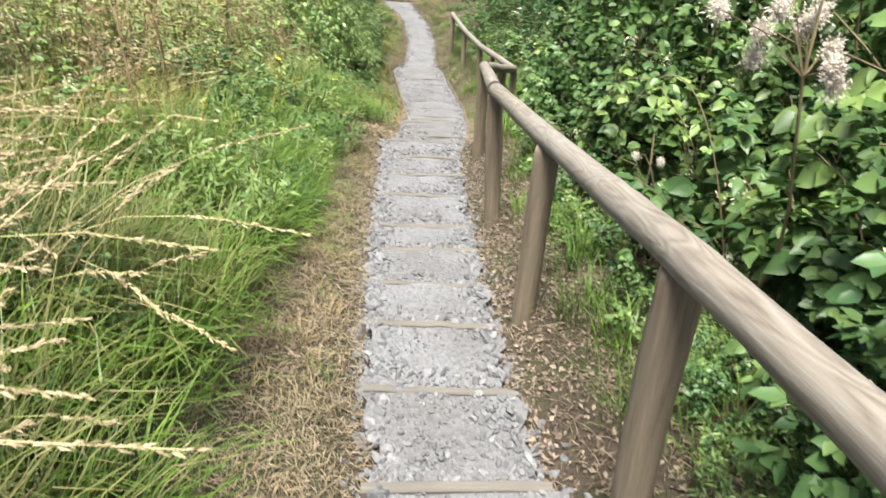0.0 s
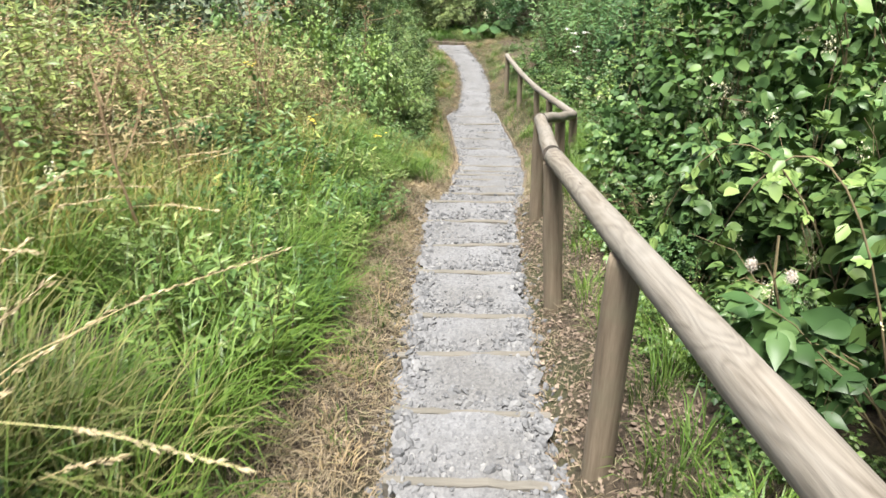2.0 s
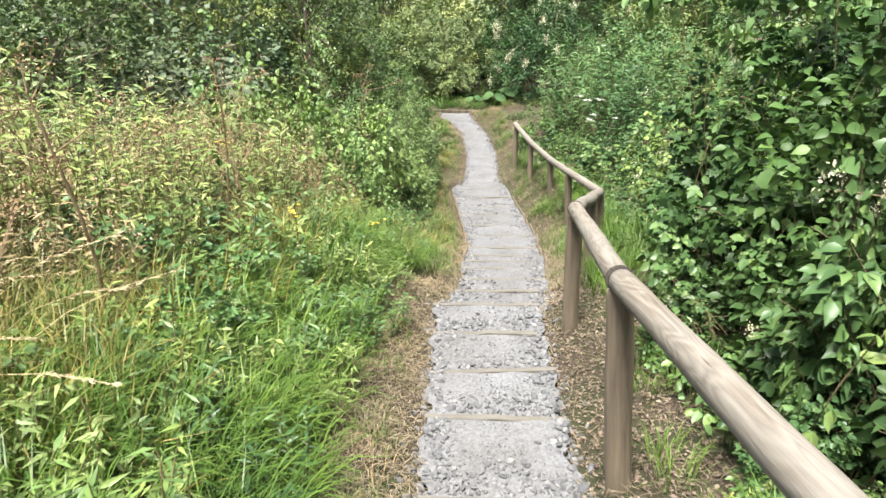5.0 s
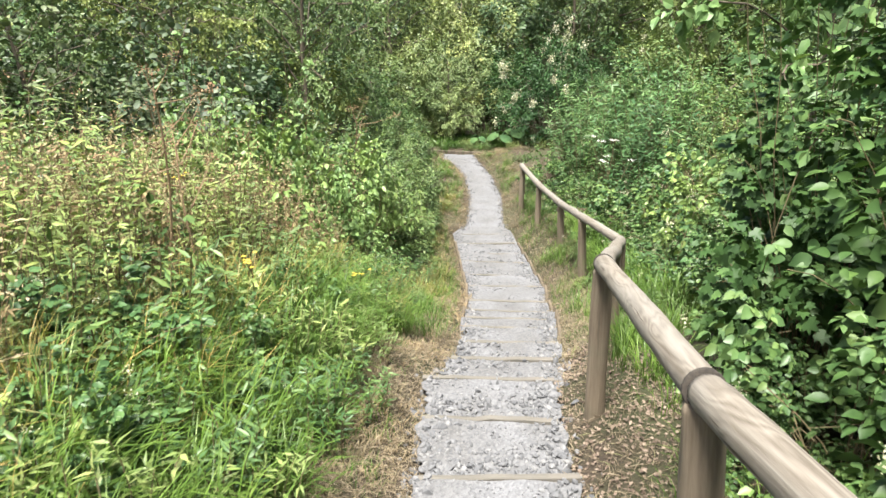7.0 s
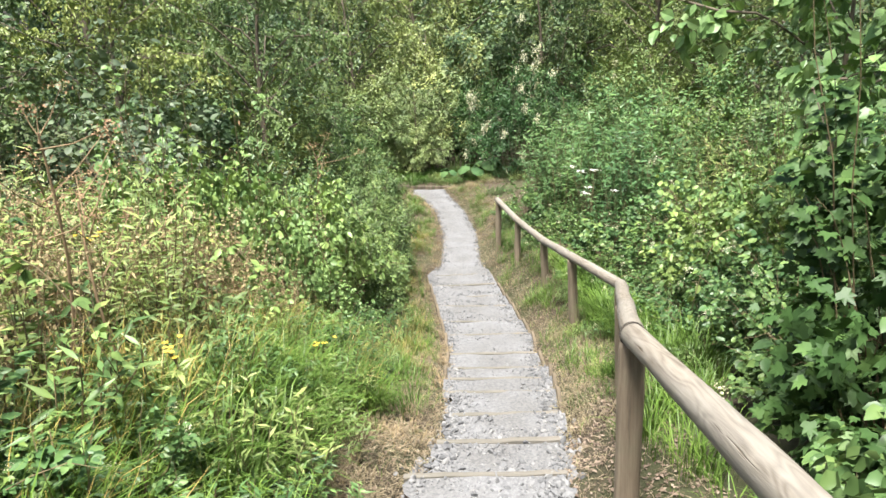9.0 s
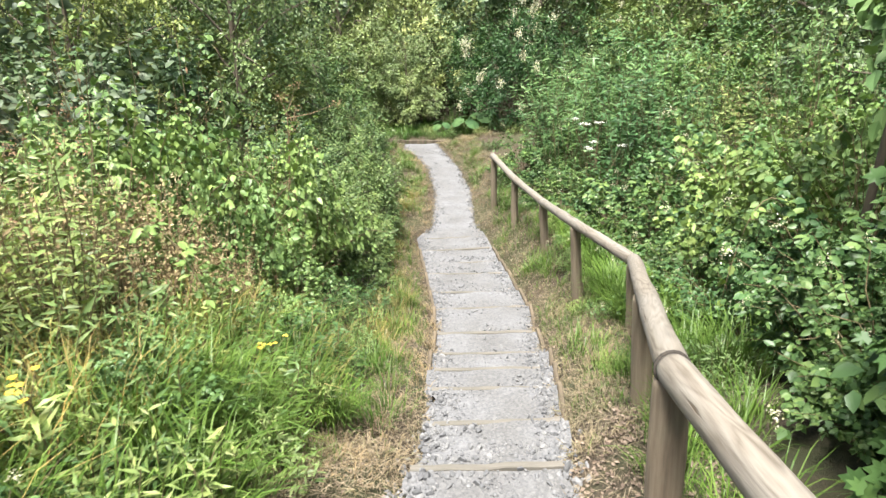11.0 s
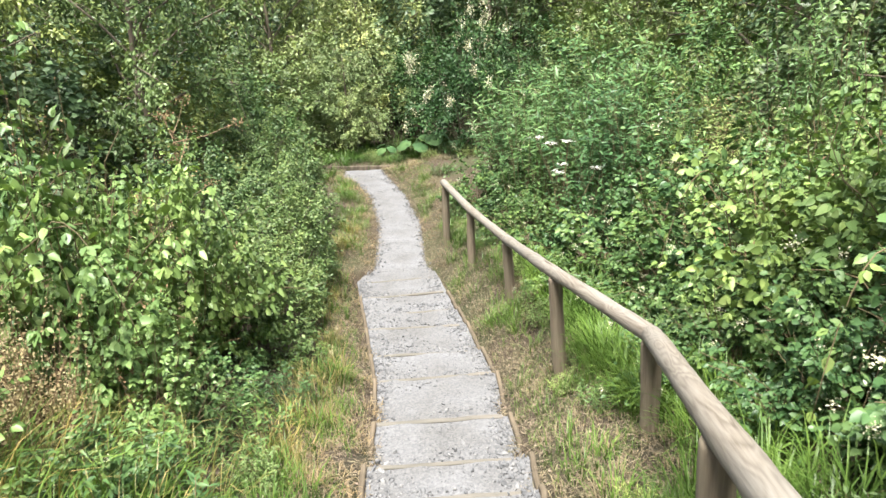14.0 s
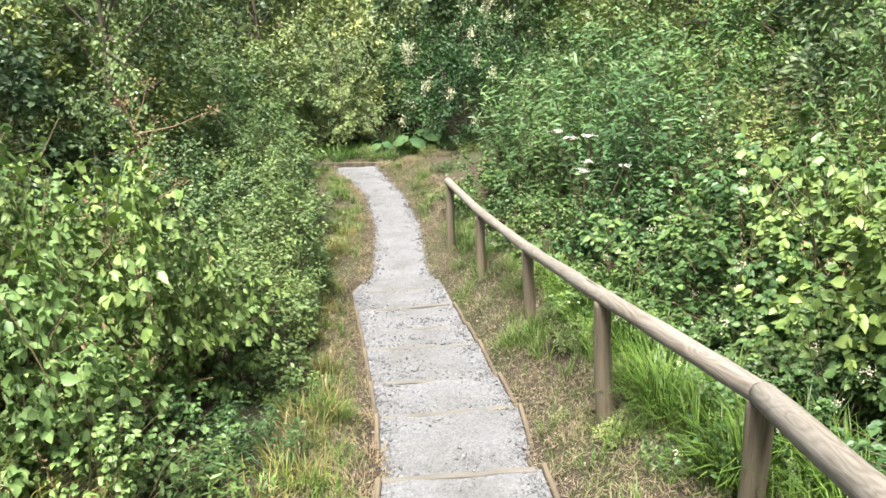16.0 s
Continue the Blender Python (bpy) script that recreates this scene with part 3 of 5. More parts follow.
def gravel_path():
    ob = thing("path", "stepped footpath of pale crushed limestone with timber risers", "path", kind="structure")
    # Bed of fines, tread by tread, then the level stretch to the end.
    rng = np.random.default_rng(5)
    edges = list(BOARDS) + list(np.linspace(7.6, 12.5, 15))
    for j in range(len(edges) - 1):
        y0, y1 = edges[j], edges[j + 1]
        ys, us = np.linspace(y0 + 0.003, y1 - 0.003 if j < len(BOARDS) - 1 else y1, 9), np.linspace(0, 1, 13)
        gx = np.array([[bed_left(y) + u * (bed_right(y) - bed_left(y)) for u in us] for y in ys])
        gy = np.repeat(ys[:, None], 13, 1)
        gz = tread_z(gy) + 0.008 * wobble(gx, gy, 9.0) - 0.012
        v = np.stack([gx, gy, gz], -1).reshape(-1, 3)
        f = [(r * 13 + c, r * 13 + c + 1, r * 13 + c + 14, r * 13 + c + 13) for r in range(8) for c in range(12)]
        part("tread", mesh_of("tread", v, f, FINES, True), ob)
    # Riser boards across, each a little askew and worn.
    for y, z in zip(BOARDS, BOARD_Z):
        x0, x1 = np.interp(y, LEFT_Y, LEFT_X) - rng.uniform(-0.02, 0.05), np.interp(y, RIGHT_Y, RIGHT_X) + rng.uniform(-0.04, 0.04)
        me = plank(x1 - x0, rng.uniform(0.03, 0.042), 0.16, rng)
        me.materials[0] = DUSTY
        b = part("riser_board", me, ob)
        b.matrix_basis = pose((x0 + x1) / 2, y, z - (0.076 if y < 1 else 0.081) + rng.uniform(-0.01, 0.003), 0, rng.uniform(-1.5, 1.5), rng.uniform(-2.5, 2.5))
    # Side boards along the lower flight.
    for side_y, side_x, y0, y1, s in ((LEFT_Y, LEFT_X, 1.7, 7.25, -1), (RIGHT_Y, RIGHT_X, 0.8, 7.25, 1)):
        cuts = [b for b in BOARDS if y0 <= b <= y1]
        for a, b in zip(cuts[:-1], cuts[1:]):
            xa, xb = np.interp(a, side_y, side_x) + s * 0.045, np.interp(b, side_y, side_x) + s * 0.045
            za, zb = float(tread_z(a + 0.02)), float(tread_z(b - 0.02))
            n = math.hypot(xb - xa, b - a)
            me = plank(n * 0.985, 0.032, 0.13, rng)
            o = part("side_board", me, ob)
            o.matrix_basis = pose((xa + xb) / 2, (a + b) / 2, (za + zb) / 2 - 0.042, 0, -math.degrees(math.atan2(zb - za, n)), math.degrees(math.atan2(b - a, xb - xa)))
    me = plank(1.15, 0.05, 0.12, rng)
    o = part("end_board", me, ob, "dark weathered board closing the end of the path")
    me.materials[0] = BARK
    o.matrix_basis = pose(-0.62, 12.6, -1.455, 0, 1.0, -5)
    return ob


def plank(length, thick, high, rng):
    """A sawn board with eased, slightly uneven edges; length along x."""
    n = 9
    xs = np.linspace(-length / 2, length / 2, n)
    e = 0.006
    sec = [(-thick / 2, -high / 2), (thick / 2, -high / 2), (thick / 2, high / 2 - e), (thick / 2 - e, high / 2), (-thick / 2 + e, high / 2), (-thick / 2, high / 2 - e)]
    v = []
    for x in xs:
        dz, dy = rng.normal(0, 0.003), rng.normal(0, 0.002)
        v += [(x, y + dy, z + (dz if z > 0 else 0)) for y, z in sec]
    f = [(i * 6 + j, i * 6 + (j + 1) % 6, i * 6 + 6 + (j + 1) % 6, i * 6 + 6 + j) for i in range(n - 1) for j in range(6)]
    f += [tuple(range(5, -1, -1)), tuple((n - 1) * 6 + j for j in range(6))]
    return mesh_of("board", v, f, BOARD)


def gravel():
    """Loose crushed stone, coarser towards the edges and below each board."""
    rng = np.random.default_rng(11)
    bm = bmesh.new()
    bmesh.ops.create_icosphere(bm, subdivisions=1, radius=1.25)
    ball = np.array([v.co for v in bm.verts])
    faces = [tuple(v.index for v in f.verts) for f in bm.faces]
    bm.free()
    pile = Pile()
    for variant in range(7):
        shape = ball * rng.uniform(0.6, 1.0, ball.shape)
        n = 4300
        y = np.concatenate([rng.uniform(-7.6, 7.3, int(n * 0.86)), rng.uniform(7.3, 12.4, n - int(n * 0.86))])
        u = rng.beta(0.8, 0.8, n)
        l, r = np.interp(y, LEFT_Y, LEFT_X), np.interp(y, RIGHT_Y, RIGHT_X)
        x = l - 0.02 + u * (r - l + 0.04) + rng.normal(0, 0.02, n) * np.where(y < 1, 2.0, 0.4)
        edge = np.abs(u * 2 - 1)
        size = 0.0056 * np.exp(np.clip(rng.normal(0, 0.42, n), -1, 0.85)) * (1 + 0.35 * edge**2) * np.where(y < 1.2, 1.75, 1.25)
        i = np.clip(np.searchsorted(BOARDS, y) - 1, 0, len(BOARDS) - 2)
        f = (y - np.array(BOARDS)[i]) / (np.array(BOARDS)[i + 1] - np.array(BOARDS)[i])
        trodden = np.clip((f - 0.3) * 3.0, 0, 1) * np.clip((0.85 - edge) * 3.0, 0, 1) + 0.5 * wobble(x, y, 5.0, 3.0)
        size = np.where(trodden > rng.uniform(0.1, 0.8, n), size * 0.36, size)
        inside = (x > l - np.where(y > 1.6, 0.04, 0.0)) & (x < r + np.where(y > 0.8, 0.04, 0.0))
        z = np.where(inside, np.maximum(tread_z(y) - 0.012, land_z(x, y)), land_z(x, y)) + size * 0.2
        a = unit(rng.normal(0, 1, (n, 3)))
        b = unit(np.cross(a, rng.normal(0, 1, (n, 3))))
        s = np.stack([size * rng.uniform(0.8, 1.6, n), size, size * rng.uniform(0.4, 0.75, n)], 1)
        pile.scatter(shape, faces, np.stack([x, y, z], 1), a, b, np.cross(a, b), s)
    tagged(new("gravel", pile.mesh("gravel", STONE)), "loose pale grey crushed limestone on the footpath", "gravel", kind="stuff")


# ---- handrail ----
RAIL = ((0.5, -7.3, 2.48), (0.47, -5.35, 2.06), (0.445, -3.97, 1.73), (0.402, -2.35, 1.378), (0.522, -0.5, 0.947), (0.875, 0.9, 0.5), (1.2, 2.2, 0.10), (1.04, 3.47, -0.085), (1.04, 5.33, -0.5), (0.87, 6.8, -0.64), (0.69, 8.05, -0.655))
FOOT = ((0.52, -7.2, 1.6), (0.53, -5.35, 1.2), (0.44, -4.0, 0.9), (0.47, -2.38, 0.55), (0.535, -0.53, 0.18), (0.9, 0.9, -0.16), (1.22, 2.2, -0.5), (1.1, 3.47, -0.82), (1.08, 5.33, -1.05), (0.88, 6.8, -1.18), (0.69, 8.06, -1.42))


def log_mesh(points, radius, seed, sides=18, per=14, taper=0.0):
    """A peeled log through points given from its start, with uneven girth and eased ends."""
    rng = np.random.default_rng(seed)
    p = np.asarray(points, float)
    seg = np.r_[0, np.cumsum(np.linalg.norm(np.diff(p, axis=0), axis=1))]
    s = np.r_[0, 0.006, np.linspace(0.03, seg[-1] - 0.03, per * (len(p) - 1) + 1), seg[-1] - 0.006, seg[-1]]
    c = np.stack([np.interp(s, seg, p[:, i]) for i in range(3)], 1)
    for _ in range(3):
        c[1:-1] = (c[:-2] + 2 * c[1:-1] + c[2:]) / 4
    c[:, :2] += (0.004 * np.sin(s * 5 + rng.uniform(0, 6)))[:, None]
    r = radius * (1 - taper * s / seg[-1]) * (1 + 0.035 * np.sin(s * 4.3 + rng.uniform(0, 6)) + 0.02 * np.sin(s * 11 + rng.uniform(0, 6)))
    r[0] *= 0.9
    r[-1] *= 0.9
    v, f = tube(c, r, sides)
    v = v + rng.normal(0, 0.0009, v.shape)
    return v, f


def handrail():
    ob = thing("handrail", "peeled round-log handrail on wooden posts beside the steps", "handrail")
    spans = ((0, 3), (3, 4), (4, 6), (6, 8), (8, 10))
    for i, (a, b) in enumerate(spans):
        pts = np.array(RAIL[a : b + 1], float)
        d0, d1 = unit(pts[1] - pts[0]), unit(pts[-1] - pts[-2])
        pts[0] += d0 * (0.007 if a else 0)
        pts[-1] += d1 * (0.10 if b == 10 else -0.007)
        if a == 6:
            pts[0] -= d0 * 0.02
        axis = Vector(pts[-1] - pts[0]).to_track_quat("Z", "Y").to_matrix().to_4x4()
        m = Matrix.Translation(pts[0]) @ axis
        loc = [tuple(m.inverted() @ Vector(q)) for q in pts]
        v, f = log_mesh(loc, 0.048 if b < 7 else 0.044, 40 + i)
        o = part("rail", mesh_of("rail", v, f, LOG, True), ob)
        o.matrix_basis = m
    # Added dark rings stand in for the gaps between logs at two joints.
    for i in (3, 4):
        d = Vector(RAIL[i]) - Vector(RAIL[i - 1])
        v, f = tube([(0, 0, -0.005), (0, 0, -0.0035), (0, 0, 0.0035), (0, 0, 0.005)], [0.049, 0.0525, 0.0525, 0.049], 18)
        o = part("joint_band", mesh_of("joint_band", v, f, JOINTDARK, True), ob, "dark ring standing in for the gap between two logs")
        o.matrix_basis = Matrix.Translation(RAIL[i]) @ d.to_track_quat("Z", "Y").to_matrix().to_4x4()
    for i, (top, foot) in enumerate(zip(RAIL, FOOT)):
        h = Vector(top) - Vector(foot)
        m = Matrix.Translation(Vector(foot) - h.normalized() * 0.2) @ h.to_track_quat("Z", "Y").to_matrix().to_4x4()
        v, f = log_mesh([(0, 0, 0), (0, 0, h.length + 0.2 - 0.03)], 0.056 if i < 6 else 0.05, 60 + i, 16, 8, 0.06)
        o = part("post", mesh_of("post", v, f, POST, True), ob)
        o.matrix_basis = m


# ---- grass and litter ----
def blades(pile, pos, direction, length, width, bend, rng):
    """Grass blades: flat, tapering, bent over towards direction."""
    n = len(pos)
    d = unit(np.concatenate([direction, np.zeros((n, 1))], 1))
    side = np.stack([-d[:, 1], d[:, 0], np.zeros(n)], 1)
    k = np.array([0, 0.35, 0.7, 1.0])
    v = np.zeros((n, 7, 3))
    th = bend[:, None] * k[None] ** 1.3
    hor = np.cumsum(np.sin(np.concatenate([th[:, :1] * 0.3, (th[:, 1:] + th[:, :-1]) / 2], 1)) * np.diff(np.r_[0, k])[None], 1)
    ver = np.cumsum(np.cos(np.concatenate([th[:, :1] * 0.3, (th[:, 1:] + th[:, :-1]) / 2], 1)) * np.diff(np.r_[0, k])[None], 1)
    c = pos[:, None] + length[:, None, None] * (hor[..., None] * d[:, None] + ver[..., None] * np.array([0, 0, 1.0]))
    w = width[:, None] * np.array([0.7, 1.0, 0.8, 0])[None]
    for i in range(3):
        v[:, 2 * i] = c[:, i] - side * w[:, i : i + 1] / 2
        v[:, 2 * i + 1] = c[:, i] + side * w[:, i : i + 1] / 2
    v[:, 6] = c[:, 3]
    pile.v.append(v.reshape(-1, 3))
    base = pile.n + np.arange(n) * 7
    for q in ((0, 1, 3, 2), (2, 3, 5, 4), (4, 5, 6)):
        pile.f += (base[:, None] + np.array(q)[None]).tolist()
    pile.n += 7 * n


def edge_left(y):
    return np.interp(y, LEFT_Y, LEFT_X)


def edge_right(y):
    return np.interp(y, RIGHT_Y, RIGHT_X)


def tufts(name, label, seed, centres, per, length, width, bend, material, spread=0.09, lean=None):
    """Clumps of grass at the centres (x, y)."""
    rng = np.random.default_rng(seed)
    c = np.repeat(np.asarray(centres), per, 0)
    n = len(c)
    off = rng.normal(0, spread, (n, 2))
    xy = c + off
    d = off / spread + rng.normal(0, 0.6, (n, 2)) + (np.array(lean) if lean else 0)
    pile = Pile()
    pos = np.stack([xy[:, 0], xy[:, 1], land_z(xy[:, 0], xy[:, 1]) - 0.01], 1)
    blades(pile, pos, d, length * rng.uniform(0.5, 1.15, n), width * rng.uniform(0.7, 1.3, n), bend * rng.uniform(0.35, 1.3, n), rng)
    return tagged(new(name, pile.mesh(name, material)), label, "grass", kind="stuff")


def scatter_xy(rng, n, y0, y1, d0, d1, side):
    y = rng.uniform(y0, y1, n)
    d = rng.uniform(d0, d1, n)
    x = edge_left(y) - d if side < 0 else edge_right(y) + d
    return np.stack([x, y], 1)


def verge():
    """Mown dead grass on both verges, with fresh shoots and, by the rail, leaf litter."""
    rng = np.random.default_rng(21)
    pile = Pile()
    for side, n, y0, y1, d0, d1 in ((-1, 26000, -6.3, 1.5, -0.03, 0.6), (-1, 9000, 1.5, 12.3, -0.01, 0.42), (1, 6500, -6.0, 1.5, 0.0, 0.55), (1, 15000, 1.0, 12.3, 0.0, 0.65)):
        xy = scatter_xy(rng, n, y0, y1, d0, d1, side)
        pos = np.stack([xy[:, 0], xy[:, 1], land_z(xy[:, 0], xy[:, 1]) + rng.uniform(-0.005, 0.03, n)], 1)
        d = np.concatenate([rng.normal(0, 1, (n, 2)), rng.normal(0.12, 0.3, (n, 1))], 1)
        x, q, z = axes(d, np.array([0, 0, 1.0]) + rng.normal(0, 0.3, (n, 3)))
        s = rng.uniform(0.03, 0.11, n)
        pile.scatter(LANCE, LANCE_F, pos, x, q, z, np.stack([rng.uniform(0.008, 0.022, n), s, s], 1))
    tagged(new("cut_grass", pile.mesh("cut_grass", CUTHAY)), "dry straw-coloured mown grass along the path edges", "dry grass", kind="stuff")
    pile = Pile()
    n = 26000
    xy = np.concatenate([scatter_xy(rng, n // 2, -5, 12.4, 0.12, 0.7, -1), scatter_xy(rng, n // 2, 0.3, 12.4, 0.08, 0.9, 1)])
    keep = wobble(xy[:, 0], xy[:, 1], 5.0, 1.0) > 0.15
    xy = xy[keep]
    pos = np.stack([xy[:, 0], xy[:, 1], land_z(xy[:, 0], xy[:, 1]) - 0.005], 1)
    m = len(xy)
    blades(pile, pos, rng.normal(0, 1, (m, 2)), rng.uniform(0.04, 0.13, m), rng.uniform(0.002, 0.004, m), rng.uniform(0.6, 1.8, m), rng)
    tagged(new("short_grass", pile.mesh("short_grass", GRASS)), "short green grass shoots on the verges", "grass", kind="stuff")
    pile = Pile()
    n = 14000
    xy = np.concatenate([scatter_xy(rng, n // 2, -6.2, 0.9, 0.0, 0.6, 1), scatter_xy(rng, n // 4, 0.5, 9, 0.05, 1.3, 1), scatter_xy(rng, n - n // 2 - n // 4, -5, 12, 0.0, 1.4, -1)])
    pos = np.stack([xy[:, 0], xy[:, 1], land_z(xy[:, 0], xy[:, 1]) + 0.008], 1)
    leaves(pile, "chip", pos, np.concatenate([rng.normal(0, 1, (n, 2)), rng.normal(0, 0.2, (n, 1))], 1), 0.027, rng, 0.5)
    tagged(new("leaf_litter", pile.mesh("leaf_litter", LITTER)), "brown dead leaves and wood chips under the handrail", "leaf litter", kind="stuff")


def seed_grass():
    """Tall ripe grass arching over from the bank."""
    rng = np.random.default_rng(31)
    stalks, heads = Pile(), Pile()
    n = 230
    xy = np.stack([rng.uniform(-2.35, -1.1, n), np.where(rng.uniform(0, 1, n) < 0.72, rng.uniform(-6.4, -4.55, n), rng.uniform(-4.5, -2.4, n))], 1)
    xy[:, 0] -= np.where(xy[:, 1] > -4.5, 0.75, 0.0)
    for i, (x, y) in enumerate(xy):
        h = rng.uniform(0.55, 1.05)
        az = rng.normal(0.0, 0.75)
        s = np.linspace(0, 1, 7)[:, None]
        bend = rng.uniform(0.4, 1.05)
        p = np.array([x, y, float(land_z(x, y)) - 0.02]) + np.concatenate([np.cos(az) * h * bend * s**2.2, np.sin(az) * h * bend * s**2.2, h * (s - 0.45 * bend * s**2.6)], 1)
        v, f = tube(p, np.linspace(0.002, 0.0011, 7), 3, False)
        stalks.add(v, f)
        m = 60
        u = np.linspace(0.8, 1.0, m)
        q = np.stack([np.interp(u, s[:, 0], p[:, c]) for c in range(3)], 1)
        t = unit(p[-1] - p[-2])
        leaves(heads, "lance", q + rng.normal(0, 0.0025, q.shape), t + rng.normal(0, 0.2, q.shape), 0.024, rng, 1.0)
    ob = thing("tall_ripe_grass", "tall ripe grass with straw-coloured seed heads on the bank", "grass", kind="stuff")
    tagged(part("stalk_growth", stalks.mesh("stalk_growth", STRAW), ob), kind="stuff")
    tagged(part("seed_growth", heads.mesh("seed_growth", SEED), ob), kind="stuff")


def dry_stalk(seed, height, top=True):
    """A dead brown stalk with forked branches and dried umbels."""
    rng = np.random.default_rng(seed)
    ob = thing("dead_stalk", "dead brown flower stalk with dried forked branches", "dead plant")
    s = np.linspace(0, 1, 6)[:, None]
    p = np.concatenate([0.12 * np.sin(s * 1.6) * height, 0.04 * np.sin(s * 4) * height, s * height - 0.05], 1)
    pile = Pile()
    v, f = tube(p, np.linspace(0.011, 0.005, 6), 6)
    pile.add(v, f)
    for i in range(9 if top else 3):
        b = p[-1] * rng.uniform(0.55, 1.0)
        e = b + np.array([rng.normal(0, 0.16), rng.normal(0, 0.16), rng.uniform(0.08, 0.3)])
        v, f = tube([b, (b + e) / 2 + np.array([0, 0, -0.02]), e], [0.0042, 0.003, 0.002], 4)
        part("branch", mesh_of("branch", v, f, DRYSTEM), ob)
        heads = Pile()
        c = e + rng.normal(0, 0.035, (40, 3)) * np.array([1, 1, 0.5])
        leaves(heads, "chip", c, unit(rng.normal(0, 1, c.shape)), 0.016, rng, 1.0)
        tagged(part("dried_head", heads.mesh("dried_head", RUST), ob), kind="stuff")
    part("stalk", pile.mesh("stalk", DRYSTEM), ob)
    return ob


def hogweed(seed):
    """White umbels on a branching green stem."""
    rng = np.random.default_rng(seed)
    ob = thing("hogweed", "flowering hogweed with flat white umbels above the brambles", "wild plant")
    for i in range(4):
        pile, heads = Pile(), Pile()
        e = np.array([rng.normal(0, 0.2), rng.normal(0, 0.14), 1.3 + rng.uniform(-0.09, 0.06)])
        v, f = tube([(0, 0, -0.05), tuple(e * np.array([0.3, 0.3, 0.55])), tuple(e)], [0.008, 0.006, 0.004], 5)
        pile.add(v, f)
        for _ in range(13):
            a, d = rng.uniform(0, 6.28), 0.085 * math.sqrt(rng.uniform(0, 1))
            c = e + np.array([math.cos(a) * d, math.sin(a) * d, 0.05 - 1.6 * d * d])
            v, f = tube([tuple(e), tuple(c)], [0.0015, 0.001], 3)
            pile.add(v, f)
            q = c + rng.normal(0, 0.012, (16, 3)) * np.array([1, 1, 0.25])
            leaves(heads, "chip", q, np.concatenate([rng.normal(0, 1, (16, 2)), np.zeros((16, 1))], 1), 0.013, rng, 0.3)
        part("stem", pile.mesh("stem", CANE), ob)
        tagged(part("umbel", heads.mesh("umbel", PETAL), ob, "flat white flower umbel"), kind="stuff")
    return ob


def butterbur(x, y, turn, size):
    """A rosette of a few very large round leaves on stalks."""
    rng = np.random.default_rng(int(abs(x * 100) + 7))
    ob = thing("butterbur", "butterbur with large round pale green leaves by the path end", "wild plant")
    for i in range(4):
        a = i * 1.7 + turn
        tip = np.array([math.cos(a) * 0.24, math.sin(a) * 0.24, 0.28 + 0.09 * rng.uniform(0, 1)]) * size
        v, f = tube([(0, 0, -0.05), tuple(tip * np.array([0.5, 0.5, 0.7])), tuple(tip)], [0.008, 0.007, 0.005], 5)
        part("stalk", mesh_of("stalk", v, f, CANE), ob)
        ring = 14
        w = [(0, 0, 0)]
        for k, rr in ((0, 0.55), (1, 1.0)):
            for j in range(ring):
                t = 2 * math.pi * j / ring
                q = 0.17 * size * rr * (1 - 0.35 * math.exp(-((t - math.pi) ** 2) * 6)) * (1 + 0.05 * math.sin(5 * t))
                w.append((q * math.cos(t), q * math.sin(t), -0.05 * size * rr**2 + 0.012 * math.sin(6 * t) * rr))
        f = [(0, 1 + j, 1 + (j + 1) % ring) for j in range(ring)] + [(1 + j, 1 + ring + j, 1 + ring + (j + 1) % ring, 1 + (j + 1) % ring) for j in range(ring)]
        o = part("leaf", mesh_of("leaf", w, f, BUTTER, True), ob)
        o.matrix_basis = Matrix.Translation(tip) @ Matrix.Rotation(a, 4, "Z") @ Matrix.Rotation(radians(34), 4, "Y")
    ob.matrix_basis = Matrix.Translation((x, y, float(land_z(x, y))))
    return ob


def fluff_spray(x, y, z, seed, n=7, size=1.0):
    """A climbing clematis stem with creamy seed-fluff clusters."""
    rng = np.random.default_rng(seed)
    ob = thing("clematis", "climbing clematis stem with creamy seed-fluff clusters", "climbing plant")
    g = float(land_z(x, y))
    h = z - g
    s = np.linspace(0, 1, 8)[:, None]
    p = np.concatenate([0.1 * np.sin(s * 5), 0.1 * np.cos(s * 4) - 0.1, s * h - 0.05], 1)
    v, f = tube(p, np.linspace(0.008, 0.004, 8), 5)
    part("stem", mesh_of("stem", v, f, CANE), ob)
    for i in range(n):
        pile = Pile()
        c = p[-1] + np.array([rng.normal(0, 0.075), rng.normal(0, 0.09), rng.normal(-0.04, 0.085)])
        m = 700
        d = unit(rng.normal(0, 1, (m, 3)))
        k = c + size * d * rng.uniform(0, 0.012, (m, 1)) + size * rng.normal(0, 0.011, (m, 3)) * np.array([1.0, 1.0, 1.5])
        leaves(pile, "lance", k, d, 0.014 * size, rng, 1.0)
        v, f = tube([tuple(p[-2]), tuple((p[-2] + c) / 2 + np.array([0, 0, 0.03])), tuple(c)], [0.003, 0.002, 0.0015], 3)
        part("twig", mesh_of("twig", v, f, CANE), ob)
        tagged(part("fluff", pile.mesh("fluff", FLUFF), ob, "creamy seed fluff"), kind="stuff")
    ob.matrix_basis = Matrix.Translation((x, y, g))
    return ob


